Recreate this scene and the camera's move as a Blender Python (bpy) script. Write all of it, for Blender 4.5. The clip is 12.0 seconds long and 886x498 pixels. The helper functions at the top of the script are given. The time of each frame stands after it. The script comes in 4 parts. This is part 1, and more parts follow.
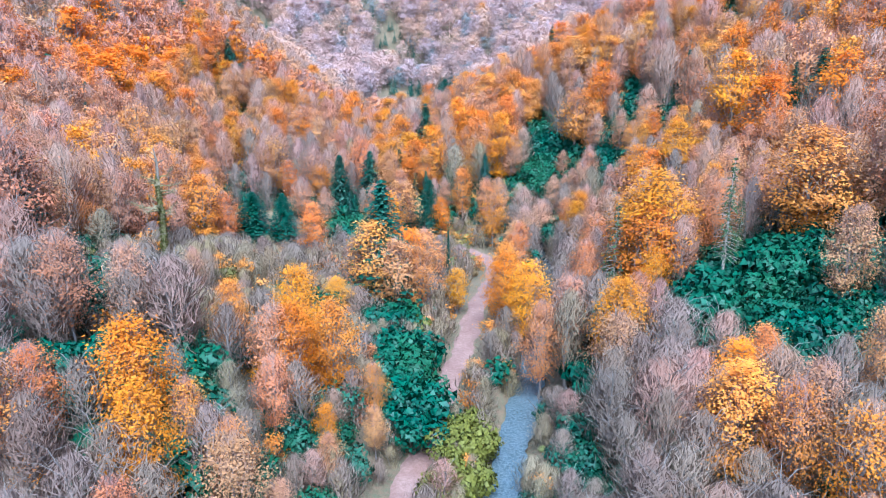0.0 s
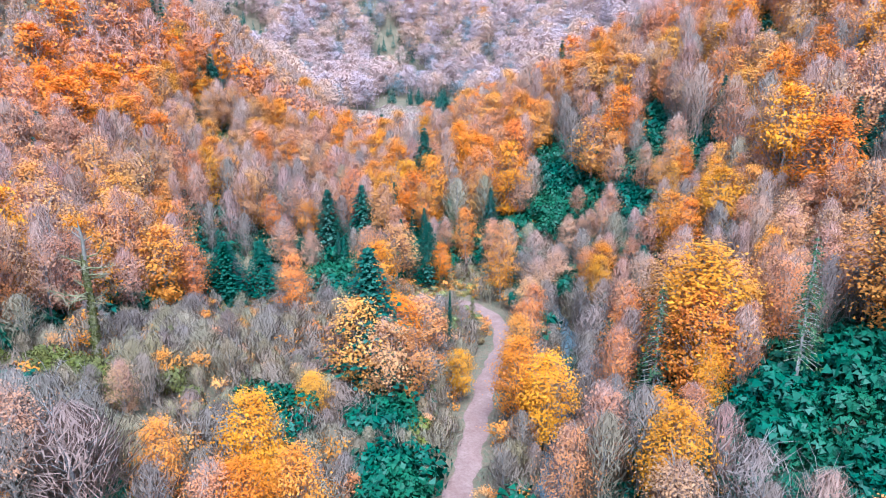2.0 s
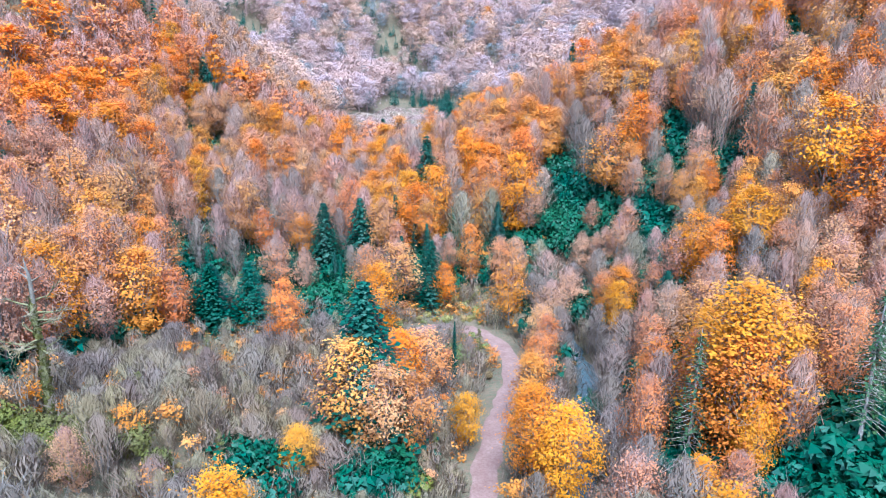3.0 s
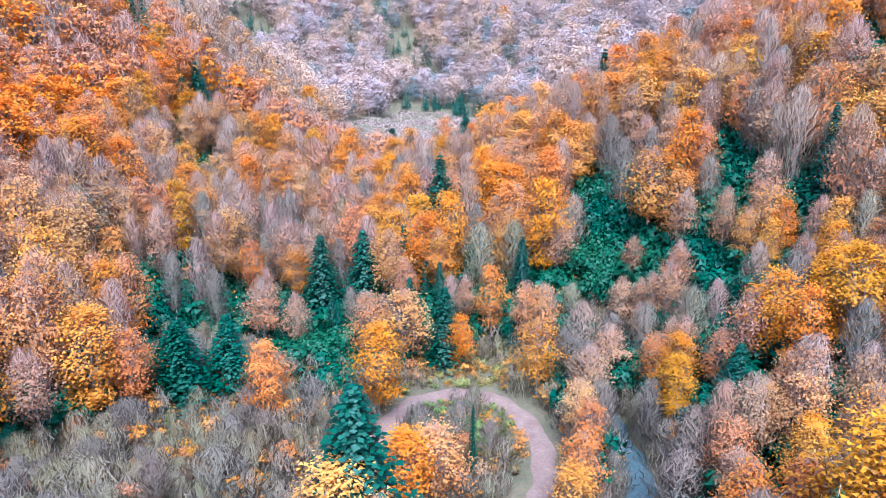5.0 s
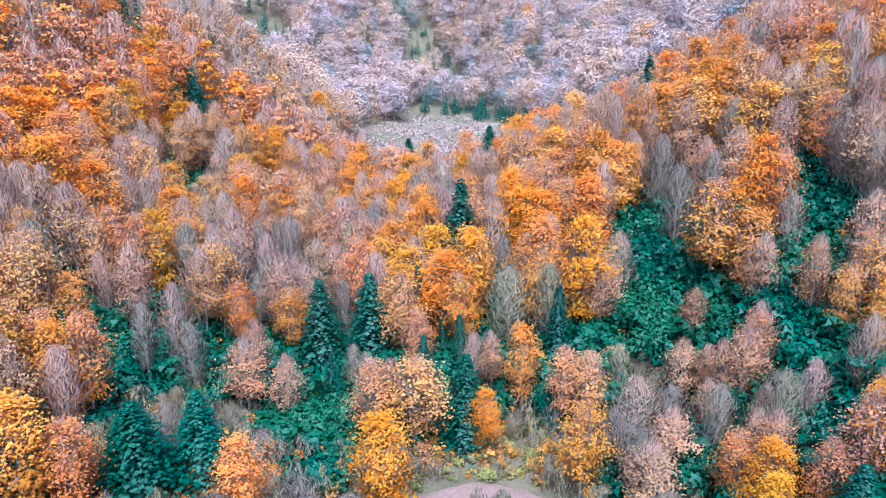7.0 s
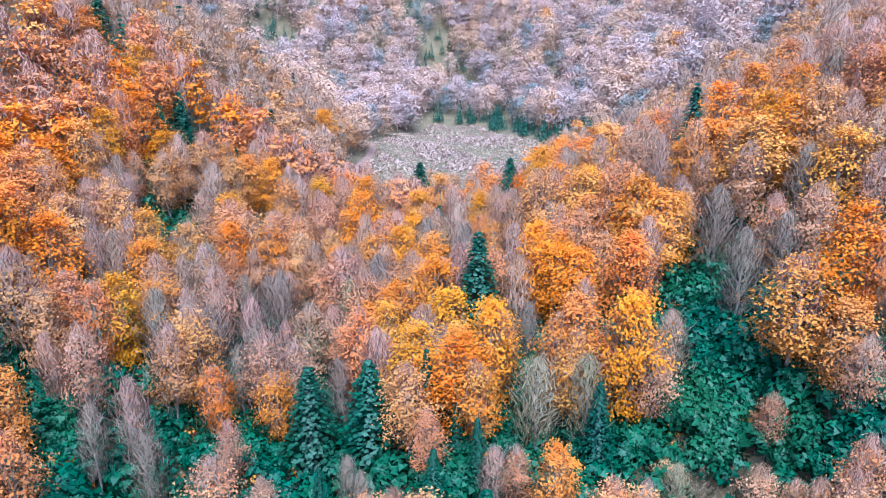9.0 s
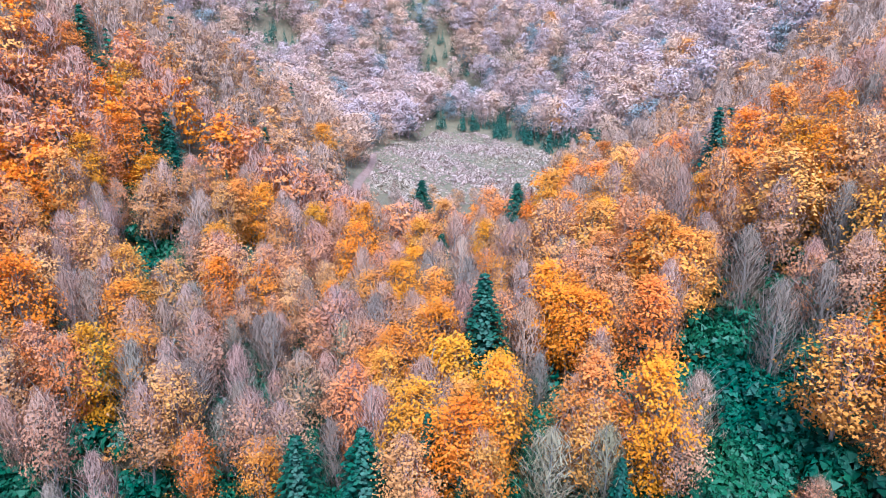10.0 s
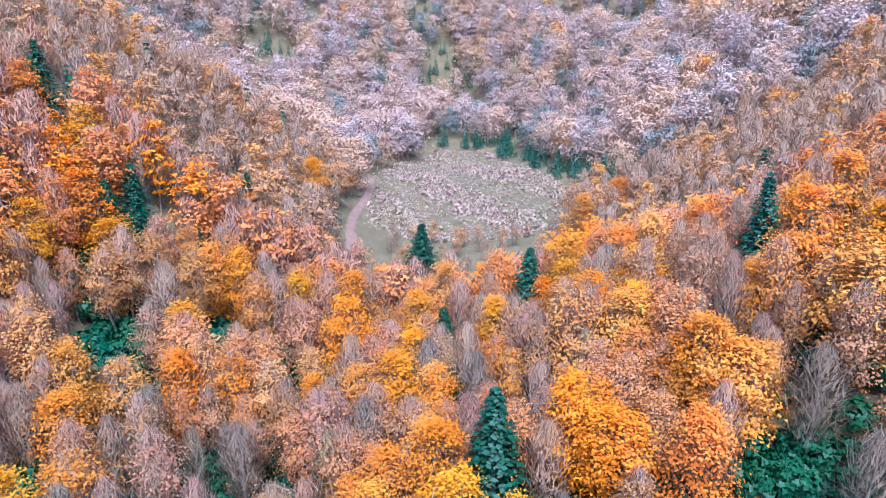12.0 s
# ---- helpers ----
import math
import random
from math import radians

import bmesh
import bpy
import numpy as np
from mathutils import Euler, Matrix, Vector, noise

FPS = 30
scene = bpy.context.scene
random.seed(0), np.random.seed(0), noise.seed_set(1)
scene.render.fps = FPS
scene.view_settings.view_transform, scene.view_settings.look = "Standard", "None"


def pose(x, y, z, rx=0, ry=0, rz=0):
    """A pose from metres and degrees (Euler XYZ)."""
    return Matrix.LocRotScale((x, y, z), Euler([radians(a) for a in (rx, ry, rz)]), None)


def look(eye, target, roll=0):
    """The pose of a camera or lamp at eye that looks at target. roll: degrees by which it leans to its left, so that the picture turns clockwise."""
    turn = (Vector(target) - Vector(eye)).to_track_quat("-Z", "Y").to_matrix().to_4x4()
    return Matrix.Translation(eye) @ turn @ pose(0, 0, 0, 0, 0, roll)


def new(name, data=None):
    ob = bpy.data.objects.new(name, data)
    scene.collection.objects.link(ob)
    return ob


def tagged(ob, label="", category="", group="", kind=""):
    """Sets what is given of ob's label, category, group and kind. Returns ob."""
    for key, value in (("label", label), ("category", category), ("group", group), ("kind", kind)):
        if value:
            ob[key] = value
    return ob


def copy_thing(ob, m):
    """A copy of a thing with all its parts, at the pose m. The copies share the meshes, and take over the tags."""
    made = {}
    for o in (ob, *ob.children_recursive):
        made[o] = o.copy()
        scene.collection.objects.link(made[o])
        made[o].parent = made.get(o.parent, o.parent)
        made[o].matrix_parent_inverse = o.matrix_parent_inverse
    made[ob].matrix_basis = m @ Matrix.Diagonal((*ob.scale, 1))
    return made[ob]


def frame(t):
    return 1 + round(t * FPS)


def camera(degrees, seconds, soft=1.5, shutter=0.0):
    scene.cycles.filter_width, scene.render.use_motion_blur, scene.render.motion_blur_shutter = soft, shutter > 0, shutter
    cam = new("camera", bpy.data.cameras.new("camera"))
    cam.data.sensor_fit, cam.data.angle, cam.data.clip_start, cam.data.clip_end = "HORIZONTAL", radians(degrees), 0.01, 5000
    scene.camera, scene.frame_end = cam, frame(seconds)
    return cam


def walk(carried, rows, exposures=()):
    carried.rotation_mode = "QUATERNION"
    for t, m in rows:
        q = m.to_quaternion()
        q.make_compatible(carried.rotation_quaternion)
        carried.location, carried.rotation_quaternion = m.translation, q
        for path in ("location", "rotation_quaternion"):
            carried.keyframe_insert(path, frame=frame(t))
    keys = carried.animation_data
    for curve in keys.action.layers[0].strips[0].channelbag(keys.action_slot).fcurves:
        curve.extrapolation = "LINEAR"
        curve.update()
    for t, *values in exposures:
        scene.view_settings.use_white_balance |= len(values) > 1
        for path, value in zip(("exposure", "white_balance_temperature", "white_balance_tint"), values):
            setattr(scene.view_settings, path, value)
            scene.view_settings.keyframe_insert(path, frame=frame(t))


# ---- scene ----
cam = camera(67.0, 12.0, soft=1.0)
METRES, EYE, TILT, LEAN, TURN = 165.0, 55.0, -17.0, 0.0, 0.0
ROWS = [
    (0.0, 0.0, 0.0, 0.0, 0.0, 0.0, 0.0),
    (0.5, 0.0002, 0.0358, 0.023, 0.02, 0.02, 0.02),
    (1.0, 0.0003, 0.0703, 0.0437, 0.03, 0.01, 0.04),
    (1.5, 0.0002, 0.1069, 0.064, 0.04, -0.01, 0.05),
    (2.0, -0.0002, 0.143, 0.0819, 0.04, -0.04, 0.05),
    (2.5, -0.0008, 0.1822, 0.0976, 0.03, -0.06, 0.05),
    (3.0, -0.0015, 0.2195, 0.1119, 0.3, -0.07, -0.03),
    (5.0, -0.0069, 0.3726, 0.1724, 1.33, -0.19, -0.49),
    (5.5, -0.0084, 0.412, 0.1873, 1.74, -0.21, -0.63),
    (6.0, -0.01, 0.4486, 0.2017, 2.1, -0.26, -0.74),
    (6.5, -0.0125, 0.487, 0.2164, 2.44, -0.3, -0.86),
    (7.0, -0.0149, 0.5236, 0.2313, 2.88, -0.37, -1.0),
    (9.0, -0.0259, 0.667, 0.316, 4.0, -0.58, -1.33),
    (9.5, -0.0286, 0.7019, 0.3416, 4.13, -0.62, -1.35),
    (10.0, -0.0316, 0.7356, 0.3668, 4.25, -0.67, -1.37),
    (10.5, -0.035, 0.7707, 0.393, 4.3, -0.7, -1.4),
    (11.0, -0.0381, 0.8043, 0.418, 4.34, -0.7, -1.39),
    (11.5, -0.0417, 0.8396, 0.4446, 4.36, -0.71, -1.43),
    (12.0, -0.0454, 0.8731, 0.4712, 4.37, -0.74, -1.48),
]
walk(cam, [(t, pose(0, 0, EYE, TILT, LEAN, TURN) @ pose(METRES * x, METRES * y, METRES * z, 90 + pitch, roll, yaw)) for t, x, y, z, yaw, pitch, roll in ROWS],
     exposures=((0.0, 1.78, 4470, 0), (6.5, 1.72, 4350, -3), (12.0, 1.56, 4620, 2)))

# ---------------------------------------------------------------- light
SUN_ELEV, SUN_AZ = 64.0, 172.0          # a veiled sun high behind the camera
world = bpy.data.worlds.new("overcast_sky")
scene.world = world
world.use_nodes = True
wn, wl = world.node_tree.nodes, world.node_tree.links
wn.clear()
sky = wn.new("ShaderNodeTexSky")
sky.sky_type, sky.sun_disc = "NISHITA", False
sky.sun_elevation, sky.sun_rotation = radians(SUN_ELEV), radians(SUN_AZ)
sky.air_density, sky.dust_density, sky.ozone_density = 1.0, 3.0, 1.0
back = wn.new("ShaderNodeBackground")
back.inputs["Strength"].default_value = 0.13
wout = wn.new("ShaderNodeOutputWorld")
wl.new(sky.outputs[0], back.inputs[0])
wl.new(back.outputs[0], wout.inputs[0])

sun_data = bpy.data.lights.new("sun", "SUN")
sun_data.energy, sun_data.angle, sun_data.color = 2.3, radians(30), (1.0, 0.95, 0.89)
sun = new("sun", sun_data)
az, el = radians(SUN_AZ), radians(SUN_ELEV)
sun_from = Vector((math.sin(az) * math.cos(el), math.cos(az) * math.cos(el), math.sin(el)))
sun.matrix_world = look(sun_from * 600, (0, 0, 0))


# ---------------------------------------------------------------- materials
def mixed(nt, a, b, fac_socket):
    mix = nt.nodes.new("ShaderNodeMix")
    mix.data_type = "RGBA"
    mix.inputs[6].default_value, mix.inputs[7].default_value = (*a, 1), (*b, 1)
    nt.links.new(fac_socket, mix.inputs[0])
    return mix.outputs[2]


def foliage(name, dark, light, tint, translucent=0.22, rough=0.65, coarse=0.05, clump=0.4):
    """Leaves, needles or twigs: colour varies from tree to tree, from clump to clump and in patches."""
    mat = bpy.data.materials.new(name)
    mat.use_nodes = True
    nt = mat.node_tree
    nt.nodes.clear()
    info, geo = nt.nodes.new("ShaderNodeObjectInfo"), nt.nodes.new("ShaderNodeNewGeometry")
    noise_tex = nt.nodes.new("ShaderNodeTexNoise")
    noise_tex.inputs["Scale"].default_value, noise_tex.inputs["Detail"].default_value = coarse, 3
    nt.links.new(geo.outputs["Position"], noise_tex.inputs["Vector"])
    stand_tex = nt.nodes.new("ShaderNodeTexNoise")               # about the width of one crown
    stand_tex.inputs["Scale"].default_value, stand_tex.inputs["Detail"].default_value = 0.17, 2
    nt.links.new(geo.outputs["Position"], stand_tex.inputs["Vector"])
    wide = nt.nodes.new("ShaderNodeMapRange")
    wide.inputs["From Min"].default_value, wide.inputs["From Max"].default_value = 0.3, 0.7
    nt.links.new(stand_tex.outputs["Fac"], wide.inputs["Value"])
    blend = nt.nodes.new("ShaderNodeMix")
    blend.inputs[0].default_value = clump
    nt.links.new(wide.outputs[0], blend.inputs[2])
    nt.links.new(geo.outputs["Random Per Island"], blend.inputs[3])
    base = mixed(nt, dark, light, blend.outputs[0])
    patch = nt.nodes.new("ShaderNodeMix")
    patch.data_type = "RGBA"
    ramp = nt.nodes.new("ShaderNodeMapRange")
    ramp.inputs["From Min"].default_value, ramp.inputs["From Max"].default_value = 0.42, 0.68
    ramp.inputs["To Max"].default_value = 0.6
    nt.links.new(noise_tex.outputs["Fac"], ramp.inputs["Value"])
    nt.links.new(ramp.outputs[0], patch.inputs[0])
    nt.links.new(base, patch.inputs[6])
    patch.inputs[7].default_value = (*tint, 1)
    hsv = nt.nodes.new("ShaderNodeHueSaturation")
    for sock, lo, hi in (("Hue", 0.488, 0.512), ("Value", 0.80, 1.12), ("Saturation", 0.95, 1.12)):
        rng_node = nt.nodes.new("ShaderNodeMapRange")
        rng_node.inputs["To Min"].default_value, rng_node.inputs["To Max"].default_value = lo, hi
        src = info.outputs["Random"]
        if sock != "Value":
            shift = nt.nodes.new("ShaderNodeMath")
            shift.operation = "MULTIPLY"
            shift.inputs[1].default_value = 7.31 if sock == "Hue" else 13.7
            frac = nt.nodes.new("ShaderNodeMath")
            frac.operation = "FRACT"
            nt.links.new(src, shift.inputs[0])
            nt.links.new(shift.outputs[0], frac.inputs[0])
            src = frac.outputs[0]
        nt.links.new(src, rng_node.inputs["Value"])
        nt.links.new(rng_node.outputs[0], hsv.inputs[sock])
    nt.links.new(patch.outputs[2], hsv.inputs["Color"])
    bsdf, trans, shade = nt.nodes.new("ShaderNodeBsdfPrincipled"), nt.nodes.new("ShaderNodeBsdfTranslucent"), nt.nodes.new("ShaderNodeMixShader")
    bsdf.inputs["Roughness"].default_value = rough
    bsdf.inputs["Specular IOR Level"].default_value = 0.25
    nt.links.new(hsv.outputs[0], bsdf.inputs["Base Color"])
    nt.links.new(hsv.outputs[0], trans.inputs["Color"])
    shade.inputs[0].default_value = translucent
    nt.links.new(bsdf.outputs[0], shade.inputs[1])
    nt.links.new(trans.outputs[0], shade.inputs[2])
    out = nt.nodes.new("ShaderNodeOutputMaterial")
    nt.links.new(shade.outputs[0], out.inputs[0])
    return mat


def surface(name, colours, scales, rough=0.9, bump=0.4, stretch=(1, 1, 1), spec=0.3):
    """Ground, bark or stone: two scales of noise between three colours, with relief."""
    mat = bpy.data.materials.new(name)
    mat.use_nodes = True
    nt = mat.node_tree
    bsdf = nt.nodes["Principled BSDF"]
    coord, mapping = nt.nodes.new("ShaderNodeTexCoord"), nt.nodes.new("ShaderNodeMapping")
    mapping.inputs["Scale"].default_value = stretch
    nt.links.new(coord.outputs["Object"], mapping.inputs["Vector"])
    facs = []
    for s in scales:
        tex = nt.nodes.new("ShaderNodeTexNoise")
        tex.inputs["Scale"].default_value, tex.inputs["Detail"].default_value = s, 6
        tex.inputs["Roughness"].default_value = 0.65
        nt.links.new(mapping.outputs[0], tex.inputs["Vector"])
        rng_node = nt.nodes.new("ShaderNodeMapRange")
        rng_node.inputs["From Min"].default_value, rng_node.inputs["From Max"].default_value = 0.35, 0.65
        nt.links.new(tex.outputs["Fac"], rng_node.inputs["Value"])
        facs.append(rng_node.outputs[0])
    first = mixed(nt, colours[0], colours[1], facs[0])
    mix = nt.nodes.new("ShaderNodeMix")
    mix.data_type = "RGBA"
    mix.inputs[7].default_value = (*colours[2], 1)
    half = nt.nodes.new("ShaderNodeMath")
    half.operation, half.inputs[1].default_value = "MULTIPLY", 0.6
    nt.links.new(facs[1], half.inputs[0])
    nt.links.new(half.outputs[0], mix.inputs[0])
    nt.links.new(first, mix.inputs[6])
    nt.links.new(mix.outputs[2], bsdf.inputs["Base Color"])
    bsdf.inputs["Roughness"].default_value, bsdf.inputs["Specular IOR Level"].default_value = rough, spec
    bump_node = nt.nodes.new("ShaderNodeBump")
    bump_node.inputs["Strength"].default_value, bump_node.inputs["Distance"].default_value = bump, 0.15
    nt.links.new(facs[1], bump_node.inputs["Height"])
    nt.links.new(bump_node.outputs[0], bsdf.inputs["Normal"])
    return mat


M_ORANGE = foliage("orange_beech_leaves", (0.56, 0.165, 0.010), (0.80, 0.29, 0.024), (0.70, 0.29, 0.06), clump=0.45)
M_GOLD = foliage("golden_leaves", (0.59, 0.19, 0.009), (0.80, 0.31, 0.02), (0.68, 0.28, 0.04), clump=0.45)
M_COPPER = foliage("copper_beech_leaves", (0.48, 0.165, 0.042), (0.70, 0.29, 0.088), (0.62, 0.295, 0.135), clump=0.45)
M_RUST = foliage("rust_leaves", (0.39, 0.165, 0.072), (0.57, 0.28, 0.14), (0.50, 0.26, 0.15), clump=0.45)
M_TWIG = foliage("beige_grey_twigs", (0.195, 0.140, 0.107), (0.31, 0.232, 0.188), (0.32, 0.21, 0.15), 0.3, 0.8, clump=0.3)
M_PALE = foliage("pale_straw_twigs", (0.24, 0.18, 0.11), (0.38, 0.30, 0.195), (0.34, 0.24, 0.13), 0.3, 0.8, clump=0.3)
M_ROSE = foliage("rose_grey_twigs", (0.32, 0.19, 0.142), (0.47, 0.29, 0.228), (0.46, 0.245, 0.16), 0.3, 0.8, clump=0.3)
# far leaves and twigs: distance haze mixed into the base colours, paler and bluer
M_HAZEROSE = foliage("hazed_rose_twigs", (0.43, 0.28, 0.275), (0.60, 0.42, 0.41), (0.58, 0.36, 0.32), 0.2, 0.8, 0.02, 0.12)
M_HAZERUST = foliage("hazed_rust_leaves", (0.46, 0.27, 0.22), (0.62, 0.38, 0.32), (0.60, 0.35, 0.27), 0.2, 0.8, 0.02, 0.12)
M_HAZECOPPER = foliage("hazed_copper_leaves", (0.52, 0.27, 0.17), (0.67, 0.39, 0.26), (0.63, 0.37, 0.26), 0.2, 0.8, 0.02, 0.12)
M_HAZEGREY = foliage("hazed_grey_twigs", (0.19, 0.21, 0.21), (0.31, 0.33, 0.335), (0.30, 0.28, 0.26), 0.2, 0.8, 0.02, 0.12)
M_NEEDLE = foliage("dark_fir_needles", (0.006, 0.042, 0.026), (0.020, 0.098, 0.052), (0.014, 0.066, 0.036), 0.1, 0.5, clump=0.6)
M_LAUREL = foliage("laurel_leaves", (0.006, 0.040, 0.025), (0.026, 0.108, 0.058), (0.035, 0.095, 0.036), 0.12, 0.5, clump=0.7)
M_PINE = foliage("green_pine_needles", (0.03, 0.065, 0.022), (0.085, 0.135, 0.045), (0.06, 0.10, 0.04), 0.1, 0.5, clump=0.6)
M_OLIVE = foliage("olive_leaves", (0.085, 0.085, 0.018), (0.20, 0.175, 0.04), (0.15, 0.14, 0.035), 0.2, 0.6, clump=0.5)
M_BRAMBLE = foliage("bramble_leaves", (0.10, 0.16, 0.06), (0.30, 0.30, 0.10), (0.36, 0.18, 0.08), 0.2, 0.6, clump=0.6)
M_BARK = surface("grey_beech_bark", ((0.17, 0.135, 0.12), (0.34, 0.29, 0.255), (0.25, 0.22, 0.18)), (0.9, 7.0), 0.85, 0.5, (1, 1, 0.3))
M_DARKBARK = surface("brown_conifer_bark", ((0.12, 0.08, 0.06), (0.26, 0.18, 0.14), (0.34, 0.28, 0.24)), (1.5, 9.0), 0.9, 0.6, (1, 1, 0.3))
M_PINEBARK = surface("pale_pine_bark", ((0.42, 0.34, 0.28), (0.62, 0.54, 0.47), (0.50, 0.36, 0.26)), (1.0, 6.0), 0.85, 0.5, (1, 1, 0.3))
M_MOSS = surface("mossy_bark", ((0.13, 0.13, 0.03), (0.30, 0.27, 0.08), (0.36, 0.28, 0.20)), (1.2, 7.0), 0.95, 0.8)
M_DEADWOOD = surface("bleached_dead_wood", ((0.20, 0.16, 0.12), (0.34, 0.28, 0.23), (0.16, 0.13, 0.08)), (1.6, 9.0), 0.85, 0.5, (1, 1, 0.25))
M_GROUND = surface("leaf_litter_ground", ((0.12, 0.075, 0.045), (0.21, 0.13, 0.08), (0.07, 0.10, 0.05)), (0.11, 1.3), 0.95, 0.9)
M_ROAD = surface("rose_dirt_road", ((0.21, 0.115, 0.092), (0.29, 0.18, 0.15), (0.15, 0.08, 0.055)), (0.25, 2.2), 0.92, 0.5)
M_MEADOW = foliage("dry_meadow_scrub", (0.42, 0.28, 0.225), (0.60, 0.42, 0.345), (0.50, 0.40, 0.26), 0.1, 0.85, 0.03, 0.3)
M_WATER = surface("slate_stream_water", ((0.03, 0.045, 0.05), (0.06, 0.08, 0.09), (0.16, 0.19, 0.20)), (0.4, 2.5), 0.12, 0.25, (1, 1, 1), 0.6)
M_STONE = surface("grey_stream_stone", ((0.22, 0.21, 0.20), (0.40, 0.38, 0.36), (0.15, 0.16, 0.10)), (1.2, 8.0), 0.85, 0.6)

# ---------------------------------------------------------------- the lie of the land
PROF_X = (-120, -80, -45, -15, 10, 35, 60, 110)
PROF = (
    (60, (48, 30, 16, 4, 0, 5, 17, 44)),
    (110, (49, 29, 17, 3, 0, 7, 20, 48)),
    (150, (45, 19, 4, 1, 0, 8, 24, 53)),
    (190, (40, 13, 0, 0, 0, 4, 25, 62)),
    (240, (36, 16, 4, 5, 11, 23, 42, 75)),
    (280, (47, 21, 10, 12, 24, 37, 51, 81)),
    (340, (65, 34, 13, 9, 14, 23, 36, 70)),
    (450, (48, 16, 5, 5, 8, 12, 20, 46)),
    (550, (22, 11, 6, 7, 9, 14, 27, 54)),
    (640, (26, 14, 6, 5, 9, 21, 38, 68)),
    (720, (55, 38, 28, 22, 25, 37, 47, 76)),
    (850, (108, 100, 97, 96, 96, 97, 99, 106)),
)
ROAD = [(-9, 55), (-4.7, 74), (-1.6, 88.5), (1.2, 103), (4.0, 116.5), (6.4, 131), (9.2, 144), (12.4, 156), (13.0, 163.5), (11.6, 170.5),
        (8.0, 177.0), (4.0, 180.2), (-0.5, 181.2), (-5.5, 180.0), (-10, 176.5), (-13, 171), (-14.6, 164), (-17, 156), (-23, 148)]
STREAM = [(3, 55), (8.0, 76), (10.3, 86), (13, 96), (16.5, 112), (20.5, 128), (22.5, 140), (26, 150), (27.6, 159), (26.4, 170), (26.2, 182), (28, 196), (30, 206)]
FARTRACK = [(-77, 525), (-74, 505), (-72, 486), (-69, 442), (-62, 401), (-55, 370), (-50, 350)]


def hermite(xs, fs, q):
    """Smooth curve through the values fs (last axis) at xs, read at q."""
    xs, fs, q = np.asarray(xs, float), np.asarray(fs, float), np.asarray(q, float)
    m = np.gradient(fs, xs, axis=-1)
    i = np.clip(np.searchsorted(xs, q) - 1, 0, len(xs) - 2)
    h = xs[i + 1] - xs[i]
    t = (q - xs[i]) / h
    tc = np.clip(t, 0, 1)
    a, b, c, d = 2 * tc**3 - 3 * tc**2 + 1, tc**3 - 2 * tc**2 + tc, -2 * tc**3 + 3 * tc**2, tc**3 - tc**2
    val = a * fs[..., i] + b * h * m[..., i] + c * fs[..., i + 1] + d * h * m[..., i + 1]
    return val, i, tc


def line_distance(pts, x, y):
    best = np.full(x.shape, 1e9)
    for (ax, ay), (bx, by) in zip(pts[:-1], pts[1:]):
        dx, dy = bx - ax, by - ay
        t = np.clip(((x - ax) * dx + (y - ay) * dy) / (dx * dx + dy * dy), 0, 1)
        best = np.minimum(best, np.hypot(x - ax - t * dx, y - ay - t * dy))
    return best


def step01(v, lo, hi):
    t = np.clip((v - lo) / (hi - lo), 0, 1)
    return t * t * (3 - 2 * t)


WAVES = [(math.cos(a) / w, math.sin(a) / w, p, w) for a, w, p in
         ((0.3, 9.0, 1.0), (1.9, 12.0, 2.2), (2.7, 6.5, 0.4), (0.9, 20.0, 3.1), (2.3, 27.0, 5.0), (1.4, 15.0, 0.2))]


